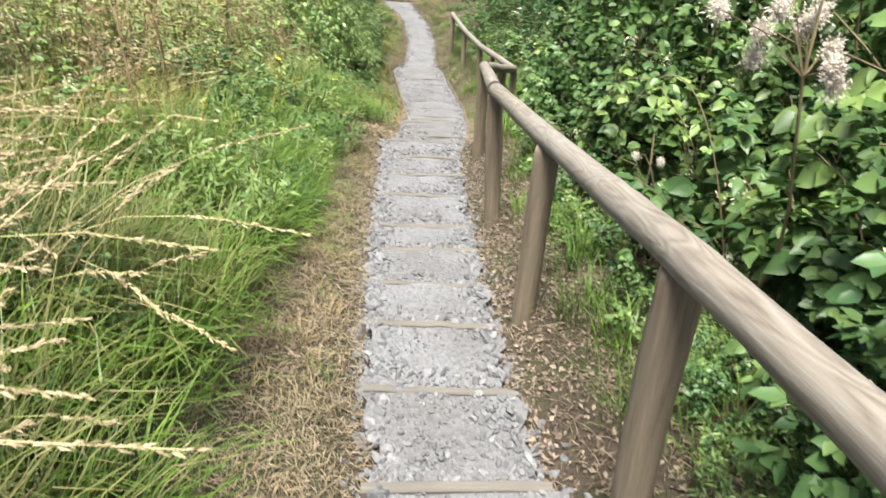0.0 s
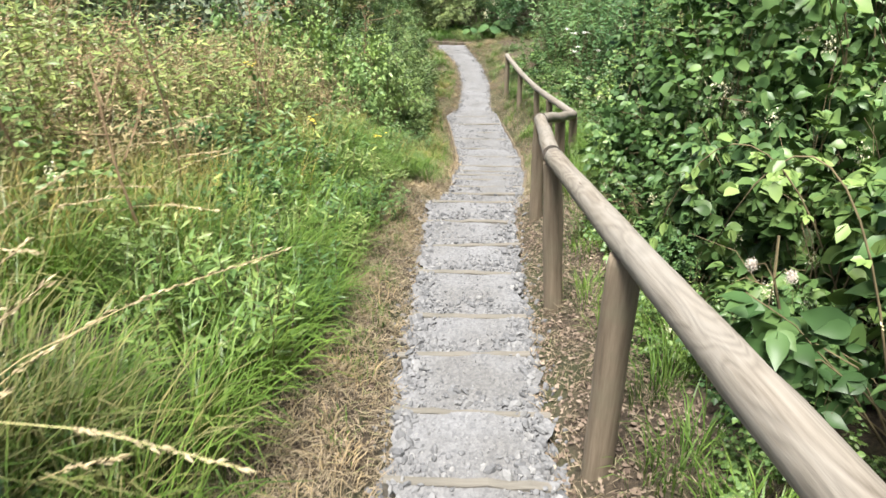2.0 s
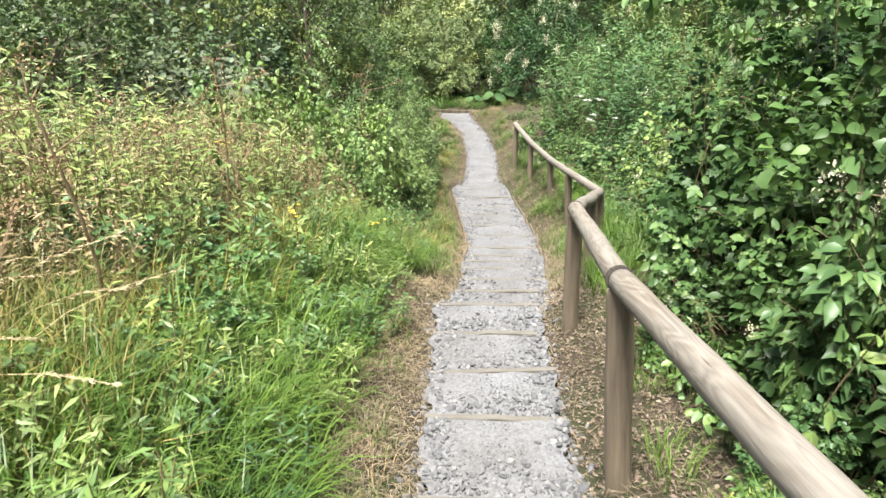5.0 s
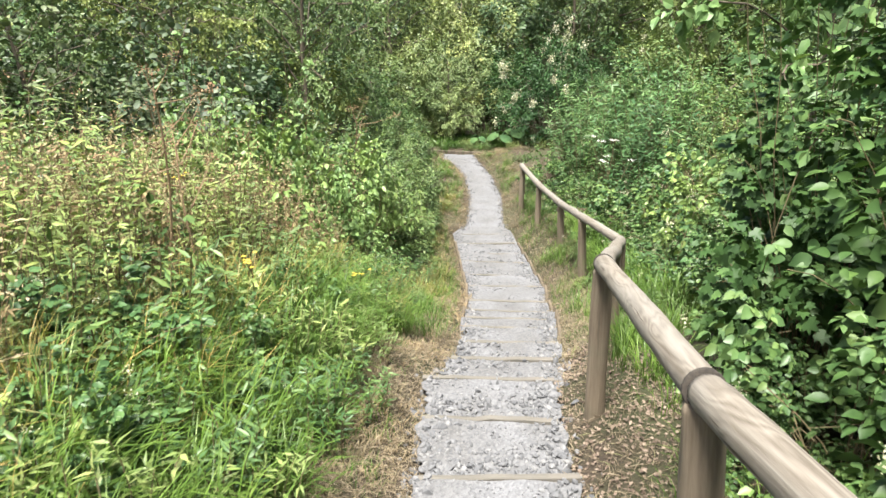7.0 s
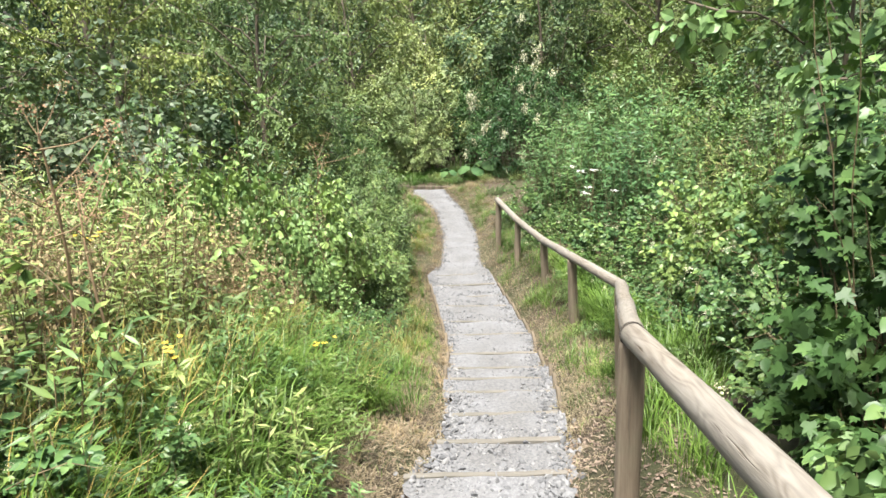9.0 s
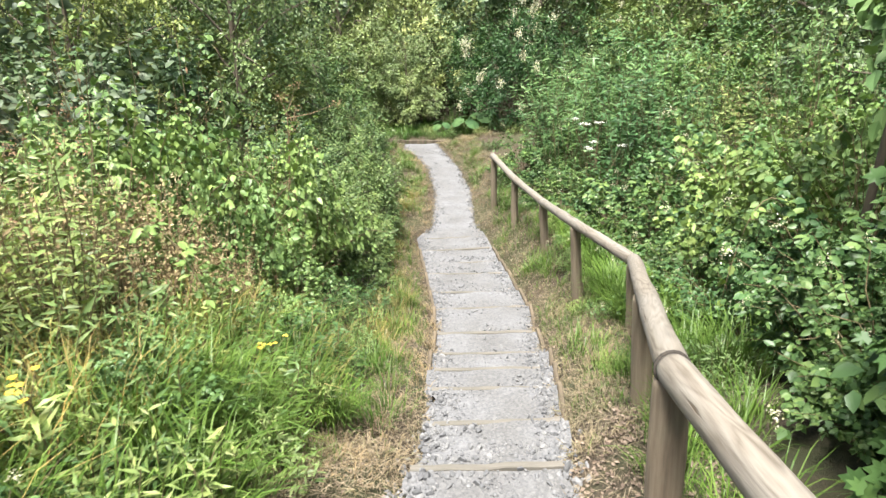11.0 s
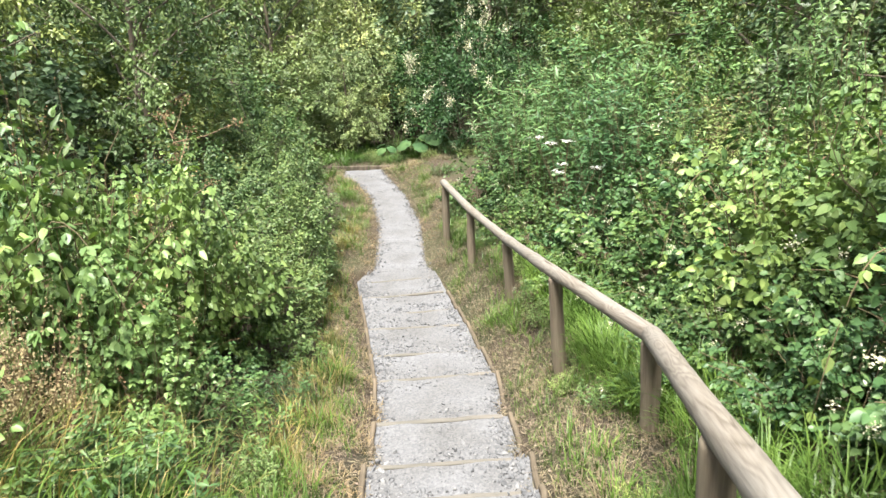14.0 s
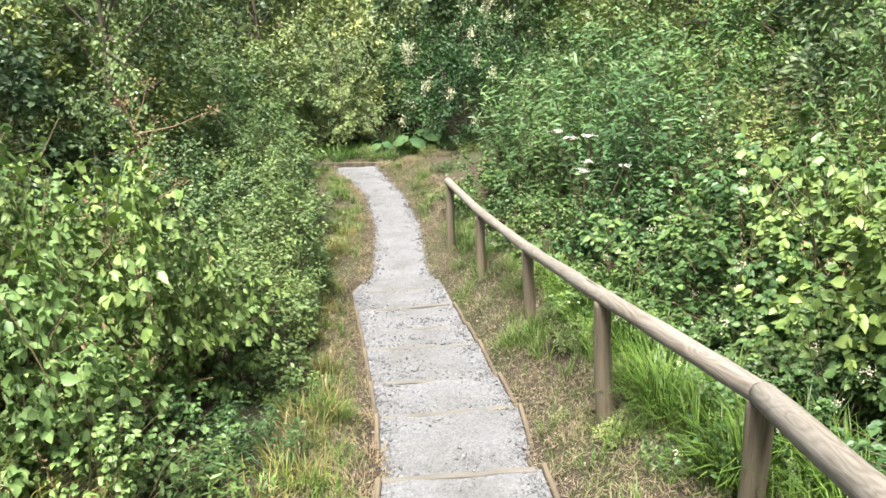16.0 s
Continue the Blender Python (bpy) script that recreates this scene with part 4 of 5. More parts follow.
def ragwort(x, y, high):
    """A ragwort: leafy stem, forked top and small yellow daisies."""
    rng = np.random.default_rng(int(abs(x) * 500))
    ob = thing("ragwort", "ragwort with small yellow flower heads among the grass", "wild flower")
    top = np.array([0.03, -0.02, high])
    v, f = tube([(0, 0, -0.05), (0.02, 0.01, high * 0.5), tuple(top)], [0.005, 0.004, 0.003], 5)
    part("stem", mesh_of("stem", v, f, CANE), ob)
    pile = Pile()
    n = 46
    q = np.linspace(0.1, 0.9, n)[:, None] * top[None]
    leaves(pile, "lance", q, np.concatenate([rng.normal(0, 1, (n, 2)), rng.uniform(-0.2, 0.5, (n, 1))], 1), 0.1, rng)
    tagged(part("foliage", pile.mesh("foliage", WEED), ob), kind="stuff")
    for i in range(7):
        e = top + np.array([rng.normal(0, 0.035), rng.normal(0, 0.035), rng.uniform(0.02, 0.07)])
        pile = Pile()
        a = np.arange(13) * 2 * np.pi / 13
        d = np.stack([np.cos(a), np.sin(a), np.full(13, 0.1)], 1)
        leaves(pile, "chip", np.repeat(e[None], 13, 0), d, 0.016, rng, 0.1)
        part("flower", pile.mesh("flower", YELLOW), ob, "small yellow daisy flower")
        v, f = tube([tuple(top * 0.93), tuple(e)], [0.002, 0.0012], 3)
        part("flower_stalk", mesh_of("flower_stalk", v, f, CANE), ob)
    ob.matrix_basis = Matrix.Translation((x, y, float(land_z(x, y))))


def runner(name, label, base, middle, tip, leaf, material, stem):
    """A single long arching shoot with leaves in threes."""
    rng = np.random.default_rng(int(abs(base[0]) * 1000 + abs(base[1]) * 10))
    ob = thing(name, label, "bramble")
    g = np.array([base[0], base[1], float(land_z(*base))])
    b, m, t = np.zeros(3), np.array(middle) - g, np.array(tip) - g
    s = np.linspace(0, 1, 14)[:, None]
    p = (1 - s) ** 2 * b + 2 * s * (1 - s) * (2 * m - (b + t) / 2) + s**2 * t
    v, f = tube(p, np.linspace(0.0045, 0.0018, 14), 5)
    part("stem", mesh_of("stem", v, f, stem, True), ob)
    pos, tan = along(p[None], rng, 15, 0.25)
    side = unit(rng.normal(0, 1, pos.shape) + tan * 0.5)
    pos = pos + side * 0.03
    pile = Pile()
    for turn_by in (-1.0, 0.0, 1.0):
        x = np.stack([-side[:, 1], side[:, 0], np.zeros(len(side))], 1)
        leaves(pile, "ovate", pos, unit(side + turn_by * x + np.array([0, 0, -0.3])), leaf, rng, 0.4)
    tagged(part("foliage", pile.mesh("foliage", material, True), ob), kind="stuff")
    ob.matrix_basis = Matrix.Translation(g)


ground()
gravel_path()
gravel()
handrail()
verge()
seed_grass()

# ---- plants ----
rng = np.random.default_rng(77)
tufts("bank_grass", "long green grass on the bank beside the path", 1, scatter_xy(rng, 150, -6.4, -2.0, 0.5, 1.7, -1), 70, 0.48, 0.006, 1.9, GRASS, 0.07, (0.7, 0.0))
tufts("ripe_bank_grass", "long half-dry yellowing grass on the bank", 2, np.concatenate([scatter_xy(rng, 110, -6.6, -4.3, 0.65, 2.5, -1), scatter_xy(rng, 90, -4.5, -1.6, 1.5, 3.2, -1)]), 60, 0.66, 0.005, 1.7, DRYGRASS, 0.09, (0.9, 0.0))
tufts("edge_grass", "bright green grass tufts beside the path", 3, scatter_xy(rng, 70, -2.8, 1.7, 0.42, 1.15, -1), 90, 0.36, 0.0055, 1.75, GRASS, 0.06, (0.4, 0.0))
tufts("rail_grass", "lush green grass tufts under the handrail", 4, scatter_xy(rng, 34, 1.4, 6.4, 0.6, 1.0, 1), 90, 0.38, 0.006, 1.7, GRASS, 0.06, (-0.3, 0.0))
tufts("rail_grass", "green grass tufts behind the handrail posts", 5, scatter_xy(rng, 34, -5.5, 1.6, 0.4, 0.8, 1), 60, 0.3, 0.005, 1.6, GRASS, 0.06)
tufts("field_grass", "dry tangled grass between the wild plants", 6, scatter_xy(rng, 260, -3.5, 1.6, 0.9, 4.5, -1), 40, 0.55, 0.005, 1.4, DRYGRASS, 0.1)
tufts("hedge_grass", "dry grass under the shrubs at the path edge", 7, scatter_xy(rng, 40, 2.2, 9.0, 0.35, 0.6, -1), 50, 0.24, 0.004, 1.8, DRYGRASS, 0.06)

tufts("rail_grass", "tall lush grass tussocks between handrail and brambles", 11, np.stack([rng.uniform(1.3, 1.6, 20), rng.uniform(0.9, 5.2, 20)], 1), 90, 0.42, 0.006, 1.7, GRASS, 0.07, (-0.4, -0.2))
tufts("meadow_grass", "rough green grass under the trees and shrubs", 12, np.concatenate([np.stack([rng.uniform(-9, -2.2, 260), rng.uniform(-9, 9, 260)], 1), np.stack([rng.uniform(1.8, 8, 220), rng.uniform(-9, 12, 220)], 1), np.stack([rng.uniform(-6, 8, 160), rng.uniform(12.8, 19, 160)], 1)]), 22, 0.35, 0.012, 1.6, GRASS, 0.16)
tufts("verge_tuft", "small green grass tufts growing through the dry verge", 13, np.concatenate([scatter_xy(rng, 80, 0.8, 9.4, 0.3, 0.95, 1), scatter_xy(rng, 40, 0.8, 12.4, 0.12, 0.6, 1), scatter_xy(rng, 90, 0.8, 12.4, 0.2, 0.55, -1), scatter_xy(rng, 30, -5.5, 0.8, 0.3, 0.6, 1)]), 40, 0.22, 0.0045, 1.6, GRASS, 0.05)
tufts("verge_hay", "matted yellowish dry grass on the verge under the handrail", 8, np.concatenate([scatter_xy(rng, 330, 0.6, 12.6, 0.04, 0.75, 1), np.stack([rng.uniform(-0.3, 1.2, 60), rng.uniform(12.2, 13.0, 60)], 1)]), 44, 0.095, 0.004, 2.6, HAY, 0.07)
tufts("verge_hay", "matted yellowish dry grass at the path edge", 9, np.concatenate([scatter_xy(rng, 170, -6.2, 1.2, 0.12, 0.55, -1), scatter_xy(rng, 190, 1.2, 12.6, 0.03, 0.5, -1)]), 40, 0.1, 0.004, 2.6, HAY, 0.07)
tufts("end_grass", "rough green grass around the end of the path", 10, np.stack([rng.uniform(-1.8, 1.8, 150), rng.uniform(12.72, 14.2, 150)], 1), 50, 0.2, 0.006, 1.8, GRASS, 0.09)
tufts("edge_grass", "lush bright green grass arching over the bank", 14, np.stack([rng.uniform(-1.75, -0.95, 60), rng.uniform(-2.6, 1.6, 60)], 1), 80, 0.5, 0.007, 1.8, GRASS, 0.08, (0.6, -0.1))
tufts("dry_edge_grass", "tangled straw-coloured grass at the foot of the brambles", 15, np.stack([rng.uniform(-1.7, -0.85, 18), rng.uniform(0.7, 2.4, 18)], 1), 60, 0.42, 0.005, 1.7, DRYGRASS, 0.08, (0.5, 0.0))
dogwoods = [shrub("dogwood", "leafy dogwood shrub with broad mid-green leaves behind the handrail", "shrub", 125 + i, 1.25, 0.85, 80, 11, 0.118, "broad", (BROADLEAF, BRAMBLE)[i], True, arch=0.45, twig=0.1, flowers=(CREAM, 5, 0.05, 60)) for i in range(2)]
brambles = [shrub("bramble", "arching bramble with dark green leaves and a few yellow ones", "bramble", 100 + i, 1.0, 0.85, 120, 15, 0.064, "ovate", BRAMBLE, True, flowers=(CREAM, 7, 0.05, 40)) for i in range(3)]
pale = [shrub("bramble", "sprawling bramble with fresh light green leaves", "bramble", 110 + i, 0.95, 0.85, 130, 15, 0.056, "ovate", FRESH, True, dead=8) for i in range(2)]
vines = [shrub("hop_vine", "dense climbing vine with large dark green lobed leaves", "climbing plant", 120 + i, 3.3, 0.85, 200, 24, 0.09, "lobed" if i else "broad", DARKLEAF, False, arch=0.3, twig=0.12) for i in range(2)]
hedges = [shrub("privet_shrub", "dense shrub with small dull green leaves beside the path", "shrub", 130 + i, 1.25, 0.75, 240, 50, 0.046, "chip", SMALL, False, BARK, twig=0.07, lumps=0.25) for i in range(2)]
weeds = [weed_clump("goldenrod", "clump of upright goldenrod with narrow yellowish-green leaves", 140 + i, 70, 1.15, 0.55, WEED, 0.085, 30, (RUST if i else CREAM, 30 if i else 6, 0.035)) for i in range(2)]
withered = weed_clump("withered_dock", "clump of withered pale brown weeds with dry leaves", 145, 80, 1.0, 0.4, DRYLEAF, 0.034, 22, (SEED, 24, 0.03), 0.2, DRYSTEM)
herbs = [weed_clump("nettle", "patch of low leafy green weeds beside the grass", 150 + i, 60, 0.5, 0.45, (BRAMBLE, WEED)[i], 0.085, 18) for i in range(2)]
straws = weed_clump("dry_weed", "clump of dried straw-coloured weeds with pinkish seed tops", 147, 95, 1.05, 0.55, DRYLEAF, 0.074, 18, (SEED, 40, 0.03), 0.2, DRYSTEM)
mugworts = [weed_clump("mugwort", "tall feathery bluish-green weed clump behind the handrail", 155 + i, 80, 1.7, 0.6, BLUEGREEN, 0.135, 34) for i in range(2)]
stalks = [dry_stalk(160 + i, 1.5 - 0.3 * i) for i in range(2)]
willows = [tree("willow_tree", "willow with fine light green foliage and bare lower limbs", 170 + i, 6.0, 2.2, 0.11, WILLOW, 0.085, "chip", 22, 34, 22, 0.04, 0.45) for i in range(2)]
darks = [tree("elder_tree", "dark leafy elder tree behind the brambles", 180 + i, 5.0, 1.9, 0.1, SHADE, 0.105, "chip", 18, 26, 18, 0.03, 0.2) for i in range(2)]
fresh_tree = tree("sapling", "young tree with pale yellow-green leaves", 190, 3.6, 1.3, 0.05, PALE, 0.08, "chip", 18, 26, 22, 0.03, 0.2)
thickets = [shrub("thicket_shrub", lab, "shrub", 210 + i, 2.6, 1.5, 170, 52, (0.085, 0.1, 0.08, 0.085, 0.09, 0.08)[i], "chip", mat, False, BARK, twig=0.16, lumps=0.45, s0=0.5, clump=0.5) for i, (lab, mat) in enumerate((("dense olive-green willow thicket at the end of the path", WILLOW), ("dense dark green thicket at the edge of the wood", SHADE), ("dense pale yellow-green thicket at the end of the path", PALE), ("dense mid-green thicket behind the path", BRAMBLE), ("dense grey-green thicket at the edge of the field", BLUEGREEN), ("very dark green thicket beside the end of the path", DARKLEAF)))]
blossom_shrub = shrub("elder_shrub", "dark shrub hung with pale cream flower clusters", "shrub", 220, 2.6, 1.4, 230, 36, 0.085, "chip", DARKLEAF, False, BARK, twig=0.14, flowers=(CREAM, 40, 0.13, 90))
hazels = [shrub("hazel_shrub", "tall hazel shrub with large dull grey-green leaves", "shrub", 230, 2.7, 1.1, 130, 15, 0.12, "broad", HAZEL, False, BARK, twig=0.14, lumps=0.4)]
ash = tree("ash_sapling", "young ash with light green leafy sprays over the brambles", 195, 3.3, 1.0, 0.035, FRESH, 0.1, "ovate", 12, 16, 12, 0.5, 0.3)
used = set()


def put(protos, x, y, size=1.0, tall=None, sink=0.0):
    own = np.random.default_rng(int(abs(x) * 1000 + abs(y) * 7919))
    ob = protos[own.integers(len(protos))] if isinstance(protos, list) else protos
    turn = own.uniform(0, 360)
    first = ob.name not in used
    used.add(ob.name)
    return place(ob, x, y, turn, size, tall, sink, not first)


# Thicket behind the handrail.
for x, y, s, t in ((1.25, -6.3, 1.0, 1.0), (1.35, -5.2, 1.0, 1.1), (1.35, -1.7, 0.7, 0.9), (2.2, -5.6, 1.3, 1.9), (2.3, -4.0, 1.3, 1.9), (2.3, -2.2, 1.3, 1.8), (2.0, 0.4, 0.8, 0.75), (2.3, 1.3, 0.85, 0.8), (2.4, -0.4, 1.1, 1.4), (2.3, 2.2, 0.75, 0.7), (1.1, -3.7, 0.35, 0.4), (1.1, -2.7, 0.4, 0.45), (1.1, -1.3, 0.4, 0.4)):
    sprawl = put(brambles, x, y, s, t)
    if y == -5.2:
        sprawl.location.x += 0.32
for x, y, s, t in ((1.55, -0.75, 0.64, 0.72), (1.75, -1.5, 0.72, 0.78), (2.3, -1.2, 0.85, 0.9), (1.95, -3.6, 0.62, 0.64), (1.6, -0.1, 0.45, 0.42)):
    put(vines, x, y, s, t)
for x, y, s, t in ((2.5, 2.8, 0.95, 1.2), (2.8, 3.5, 1.0, 1.25), (2.9, 2.0, 1.1, 1.2), (3.6, 3.2, 1.1, 1.35), (3.3, 4.3, 1.0, 1.2), (4.2, 4.2, 1.1, 1.5), (4.4, 5.6, 1.1, 1.4)):
    put(pale, x, y, s, t)
for x, y, s, t in ((2.05, 3.3, 0.5, 0.5), (1.85, 5.8, 0.7, 0.7), (1.95, 4.6, 0.5, 0.5), (2.35, 3.9, 0.85, 0.85), (3.1, 4.9, 1.1, 1.05), (2.3, 5.0, 0.9, 0.8), (1.55, 6.7, 0.6, 0.55), (1.5, 8.1, 0.7, 0.65), (2.7, 6.2, 0.9, 0.95), (1.35, 9.3, 0.7, 0.65), (2.0, 9.2, 0.9, 1.0)):
    put(brambles, x, y, s, t)
for x, y, s, t in ((2.7, 7.4, 1.0, 1.05), (2.3, 8.7, 1.0, 1.1), (3.4, 8.5, 1.1, 1.25), (1.9, 10.1, 0.9, 0.85), (2.9, 9.8, 1.1, 1.25), (2.4, 10.9, 1.0, 1.0), (4.1, 5.8, 0.6, 1.25), (3.2, 7.6, 1.0, 1.15)):
    put(mugworts, x, y, s, t)
for x, y, s, t in ((3.9, 5.0, 1.0, 1.1), (4.0, 7.0, 1.2, 1.2)):
    put(weeds, x, y, s, t)

for x, y, s, t in ((1.6, -4.3, 0.75, 0.8), (1.55, -3.3, 0.8, 0.9), (1.45, -2.3, 0.75, 0.85), (1.95, -3.0, 0.9, 1.2)):
    put(dogwoods[0], x, y, s, t)
for x, y, s, t in ((1.55, -2.8, 0.6, 0.95),):
    put(dogwoods[1], x, y, s, t)

# Bank and field on the other side.
for x, y, s, t in ((-2.0, -1.2, 0.75, 0.55), (-2.7, 0.2, 0.9, 0.75), (-1.95, 1.4, 0.7, 0.6), (-1.5, 3.7, 0.65, 1.0), (-1.45, 4.3, 0.6, 0.9), (-3.0, 4.6, 1.2, 1.5), (-2.9, 3.2, 1.0, 1.35), (-2.6, -2.8, 0.8, 0.6), (-3.6, 1.6, 1.1, 1.0), (-1.4, -0.9, 0.45, 0.4), (-1.35, 0.3, 0.42, 0.4), (-1.25, 2.4, 0.42, 0.45), (-1.5, -2.0, 0.45, 0.4)):
    put(pale + brambles[:1], x, y, s, t)
for x, y, s, t in ((-2.4, -0.6, 0.9, 0.75), (-3.0, -1.6, 1.1, 0.9), (-2.3, 0.7, 0.9, 0.8), (-3.3, 0.7, 1.2, 1.0), (-2.9, 3.3, 1.1, 1.1), (-3.8, 3.0, 1.2, 1.1), (-4.4, 1.0, 1.4, 1.1), (-2.2, 5.0, 0.7, 1.0), (-4.0, -1.0, 1.3, 1.0), (-3.5, -3.0, 1.2, 1.0), (-4.6, -2.4, 1.4, 1.1), (-5.2, 2.6, 1.5, 1.2)):
    put(weeds, x, y, s, t)
for x, y, s, t in ((-2.05, -0.9, 0.7, 0.75), (-2.7, -1.1, 0.9, 0.95), (-2.0, 0.6, 0.7, 0.8), (-2.9, -2.2, 0.9, 0.95), (-2.6, 1.6, 0.9, 1.05), (-3.8, -0.4, 1.1, 1.15)):
    put(weeds[0], x, y, s, t)
for x, y, s, t in ((-2.4, -1.6, 0.9, 0.8), (-3.0, -0.9, 1.0, 0.95), (-3.4, -2.2, 1.1, 1.0), (-2.3, 0.2, 0.8, 0.85), (-3.2, 0.3, 1.0, 1.0), (-4.0, 0.2, 1.2, 1.1), (-4.4, -2.0, 1.3, 1.1), (-2.2, 2.2, 0.6, 0.8), (-3.4, 2.2, 1.0, 1.1), (-2.6, -3.6, 0.9, 0.7), (-5.0, -0.8, 1.4, 1.1)):
    put(straws, x, y, s, t * 1.12)
for x, y, s, t in ((-2.15, 1.9, 0.8, 0.9), (-2.5, 1.2, 0.8, 0.9), (-2.9, -0.5, 0.9, 0.9), (-1.5, 2.0, 0.5, 0.55), (-3.3, -1.2, 1.0, 1.0), (-1.45, 3.1, 0.5, 0.6), (-2.6, 3.4, 0.8, 1.1), (3.0, 6.8, 0.7, 0.8), (2.6, 4.4, 0.6, 0.9)):
    put(withered, x, y, s, t)
for x, y, s, t in ((-1.25, 4.7, 0.75, 0.8), (-1.15, 5.6, 0.75, 0.85), (-1.25, 6.6, 0.85, 0.9), (-1.35, 7.7, 0.9, 0.95), (-1.5, 8.9, 1.0, 1.0), (-2.1, 6.0, 1.1, 1.15), (-2.3, 7.4, 1.2, 1.2), (-1.9, 10.2, 1.1, 1.1), (-0.95, 6.1, 0.42, 0.45), (-0.98, 7.2, 0.45, 0.55)):
    put(hedges, x, y, s, t)
for x, y, s in ((-1.15, -3.6, 0.9), (-1.4, -2.6, 1.0), (-1.2, -1.7, 0.9), (-1.1, -0.4, 0.8), (-1.05, 0.6, 0.8), (-1.1, 1.5, 0.9), (-0.95, 2.6, 0.75), (-0.85, 3.4, 0.6), (-0.8, 4.3, 0.55), (-1.7, -4.6, 0.9), (-1.6, -0.1, 0.9), (-1.5, -3.2, 1.0), (-1.8, -2.2, 1.0), (1.25, 4.6, 0.55), (1.3, 5.9, 0.6), (1.15, 7.4, 0.5), (0.95, 9.0, 0.5), (1.05, -4.7, 0.5), (1.05, -5.5, 0.5), (1.1, -1.0, 0.5), (1.3, 0.9, 0.6), (0.4, 13.1, 0.6), (0.15, 12.85, 0.5), (0.75, 12.7, 0.5), (1.15, 12.9, 0.6), (-0.3, 12.95, 0.45), (1.5, 12.3, 0.6), (-0.4, 13.2, 0.6), (0.9, 11.5, 0.5), (1.0, 10.3, 0.6)):
    put(herbs, x, y, s)
for x, y, s, t in ((-1.7, 2.8, 0.75, 1.1), (-2.5, 2.4, 1.0, 1.35), (-2.15, 3.5, 1.1, 1.45), (-2.9, 3.4, 1.2, 1.6), (-2.6, 1.5, 0.7, 0.9)):
    put(pale, x, y, s, t)
for x, y, s, t in ((1.85, 0.9, 0.55, 0.65), (1.8, 1.7, 0.5, 0.6), (1.95, 2.6, 0.55, 0.7), (1.65, 0.1, 0.45, 0.5), (1.75, 3.6, 0.4, 0.45), (0.98, -5.0, 0.3, 0.35), (0.95, -4.3, 0.28, 0.3), (0.92, -3.3, 0.28, 0.3), (0.95, -5.6, 0.3, 0.35), (-1.3, -4.7, 0.42, 0.45), (-1.6, -5.6, 0.45, 0.5), (-1.75, -1.2, 0.5, 0.5), (-1.2, 3.2, 0.4, 0.4), (-1.15, 1.6, 0.35, 0.35), (1.5, 5.0, 0.4, 0.4), (1.6, 2.6, 0.45, 0.4)):
    put(brambles, x, y, s, t)
for x, y, s in ((-1.95, -0.5, 1.5), (-1.75, 0.5, 1.4), (-2.3, 1.3, 1.6), (-2.7, -0.2, 1.7), (-1.6, -1.5, 1.1), (-2.2, -1.4, 1.4), (-0.95, -2.9, 0.8), (-1.0, -2.0, 0.8), (-1.0, -1.2, 0.8), (-0.9, 0.1, 0.7), (-1.35, 1.1, 0.8), (-1.1, -3.4, 0.9), (-1.35, -2.3, 1.0), (-0.85, -0.7, 0.7), (-1.3, -0.2, 0.9), (-1.5, 0.6, 1.0), (-0.95, 0.75, 0.6), (-1.1, 1.9, 0.7), (-0.8, 1.5, 0.5), (-1.4, 1.6, 0.8), (-0.75, 2.2, 0.45), (1.15, 2.7, 0.35), (1.1, 3.2, 0.35), (0.95, 1.5, 0.3), (0.95, -4.7, 0.45), (0.9, -5.3, 0.45), (0.9, -2.9, 0.4)):
    put(herbs, x, y, s)
put(dogwoods[1], 1.2, -2.45, 0.45, 0.9)
for x, y, s, t in ((-2.15, 0.9, 0.9, 1.05), (-2.45, 0.1, 0.9, 1.1), (-2.7, 0.9, 1.0, 1.15), (-2.05, -0.3, 0.7, 0.95), (-1.75, 1.3, 0.75, 0.95), (-1.95, 1.75, 0.8, 1.1), (-1.6, 1.75, 0.6, 0.8), (-2.15, 1.35, 0.8, 1.1), (-1.7, 2.2, 0.6, 0.8)):
    put(withered, x, y, s, t)
for x, y, s in ((-1.9, -1.9, 0.9), (-2.5, -2.4, 1.0), (-1.75, 0.1, 0.9), (-1.85, 4.2, 1.0), (-2.8, 1.8, 1.0), (-3.2, -0.4, 1.1)):
    put(stalks, x, y, s)
place(stalks[0], -1.95, -0.2, 0, 1.0)
place(stalks[1], -1.55, -2.9, 190, 0.95)
place(stalks[0], -1.85, 4.75, 20, 1.3)
hogweeds = [hogweed(200), hogweed(201)]
for x, y, s in ((1.95, 6.9, 0.92), (1.85, 6.2, 0.72)):
    put(hogweeds, x, y, s)
butterbur(0.45, 13.0, 0.3, 1.0)
butterbur(0.85, 13.2, 1.4, 1.1)
butterbur(-0.1, 13.3, 2.2, 0.7)
fluff_spray(1.04, -4.55, 2.54, 301, 10)
fluff_spray(0.95, -3.85, 1.85, 302, 3, 0.5)

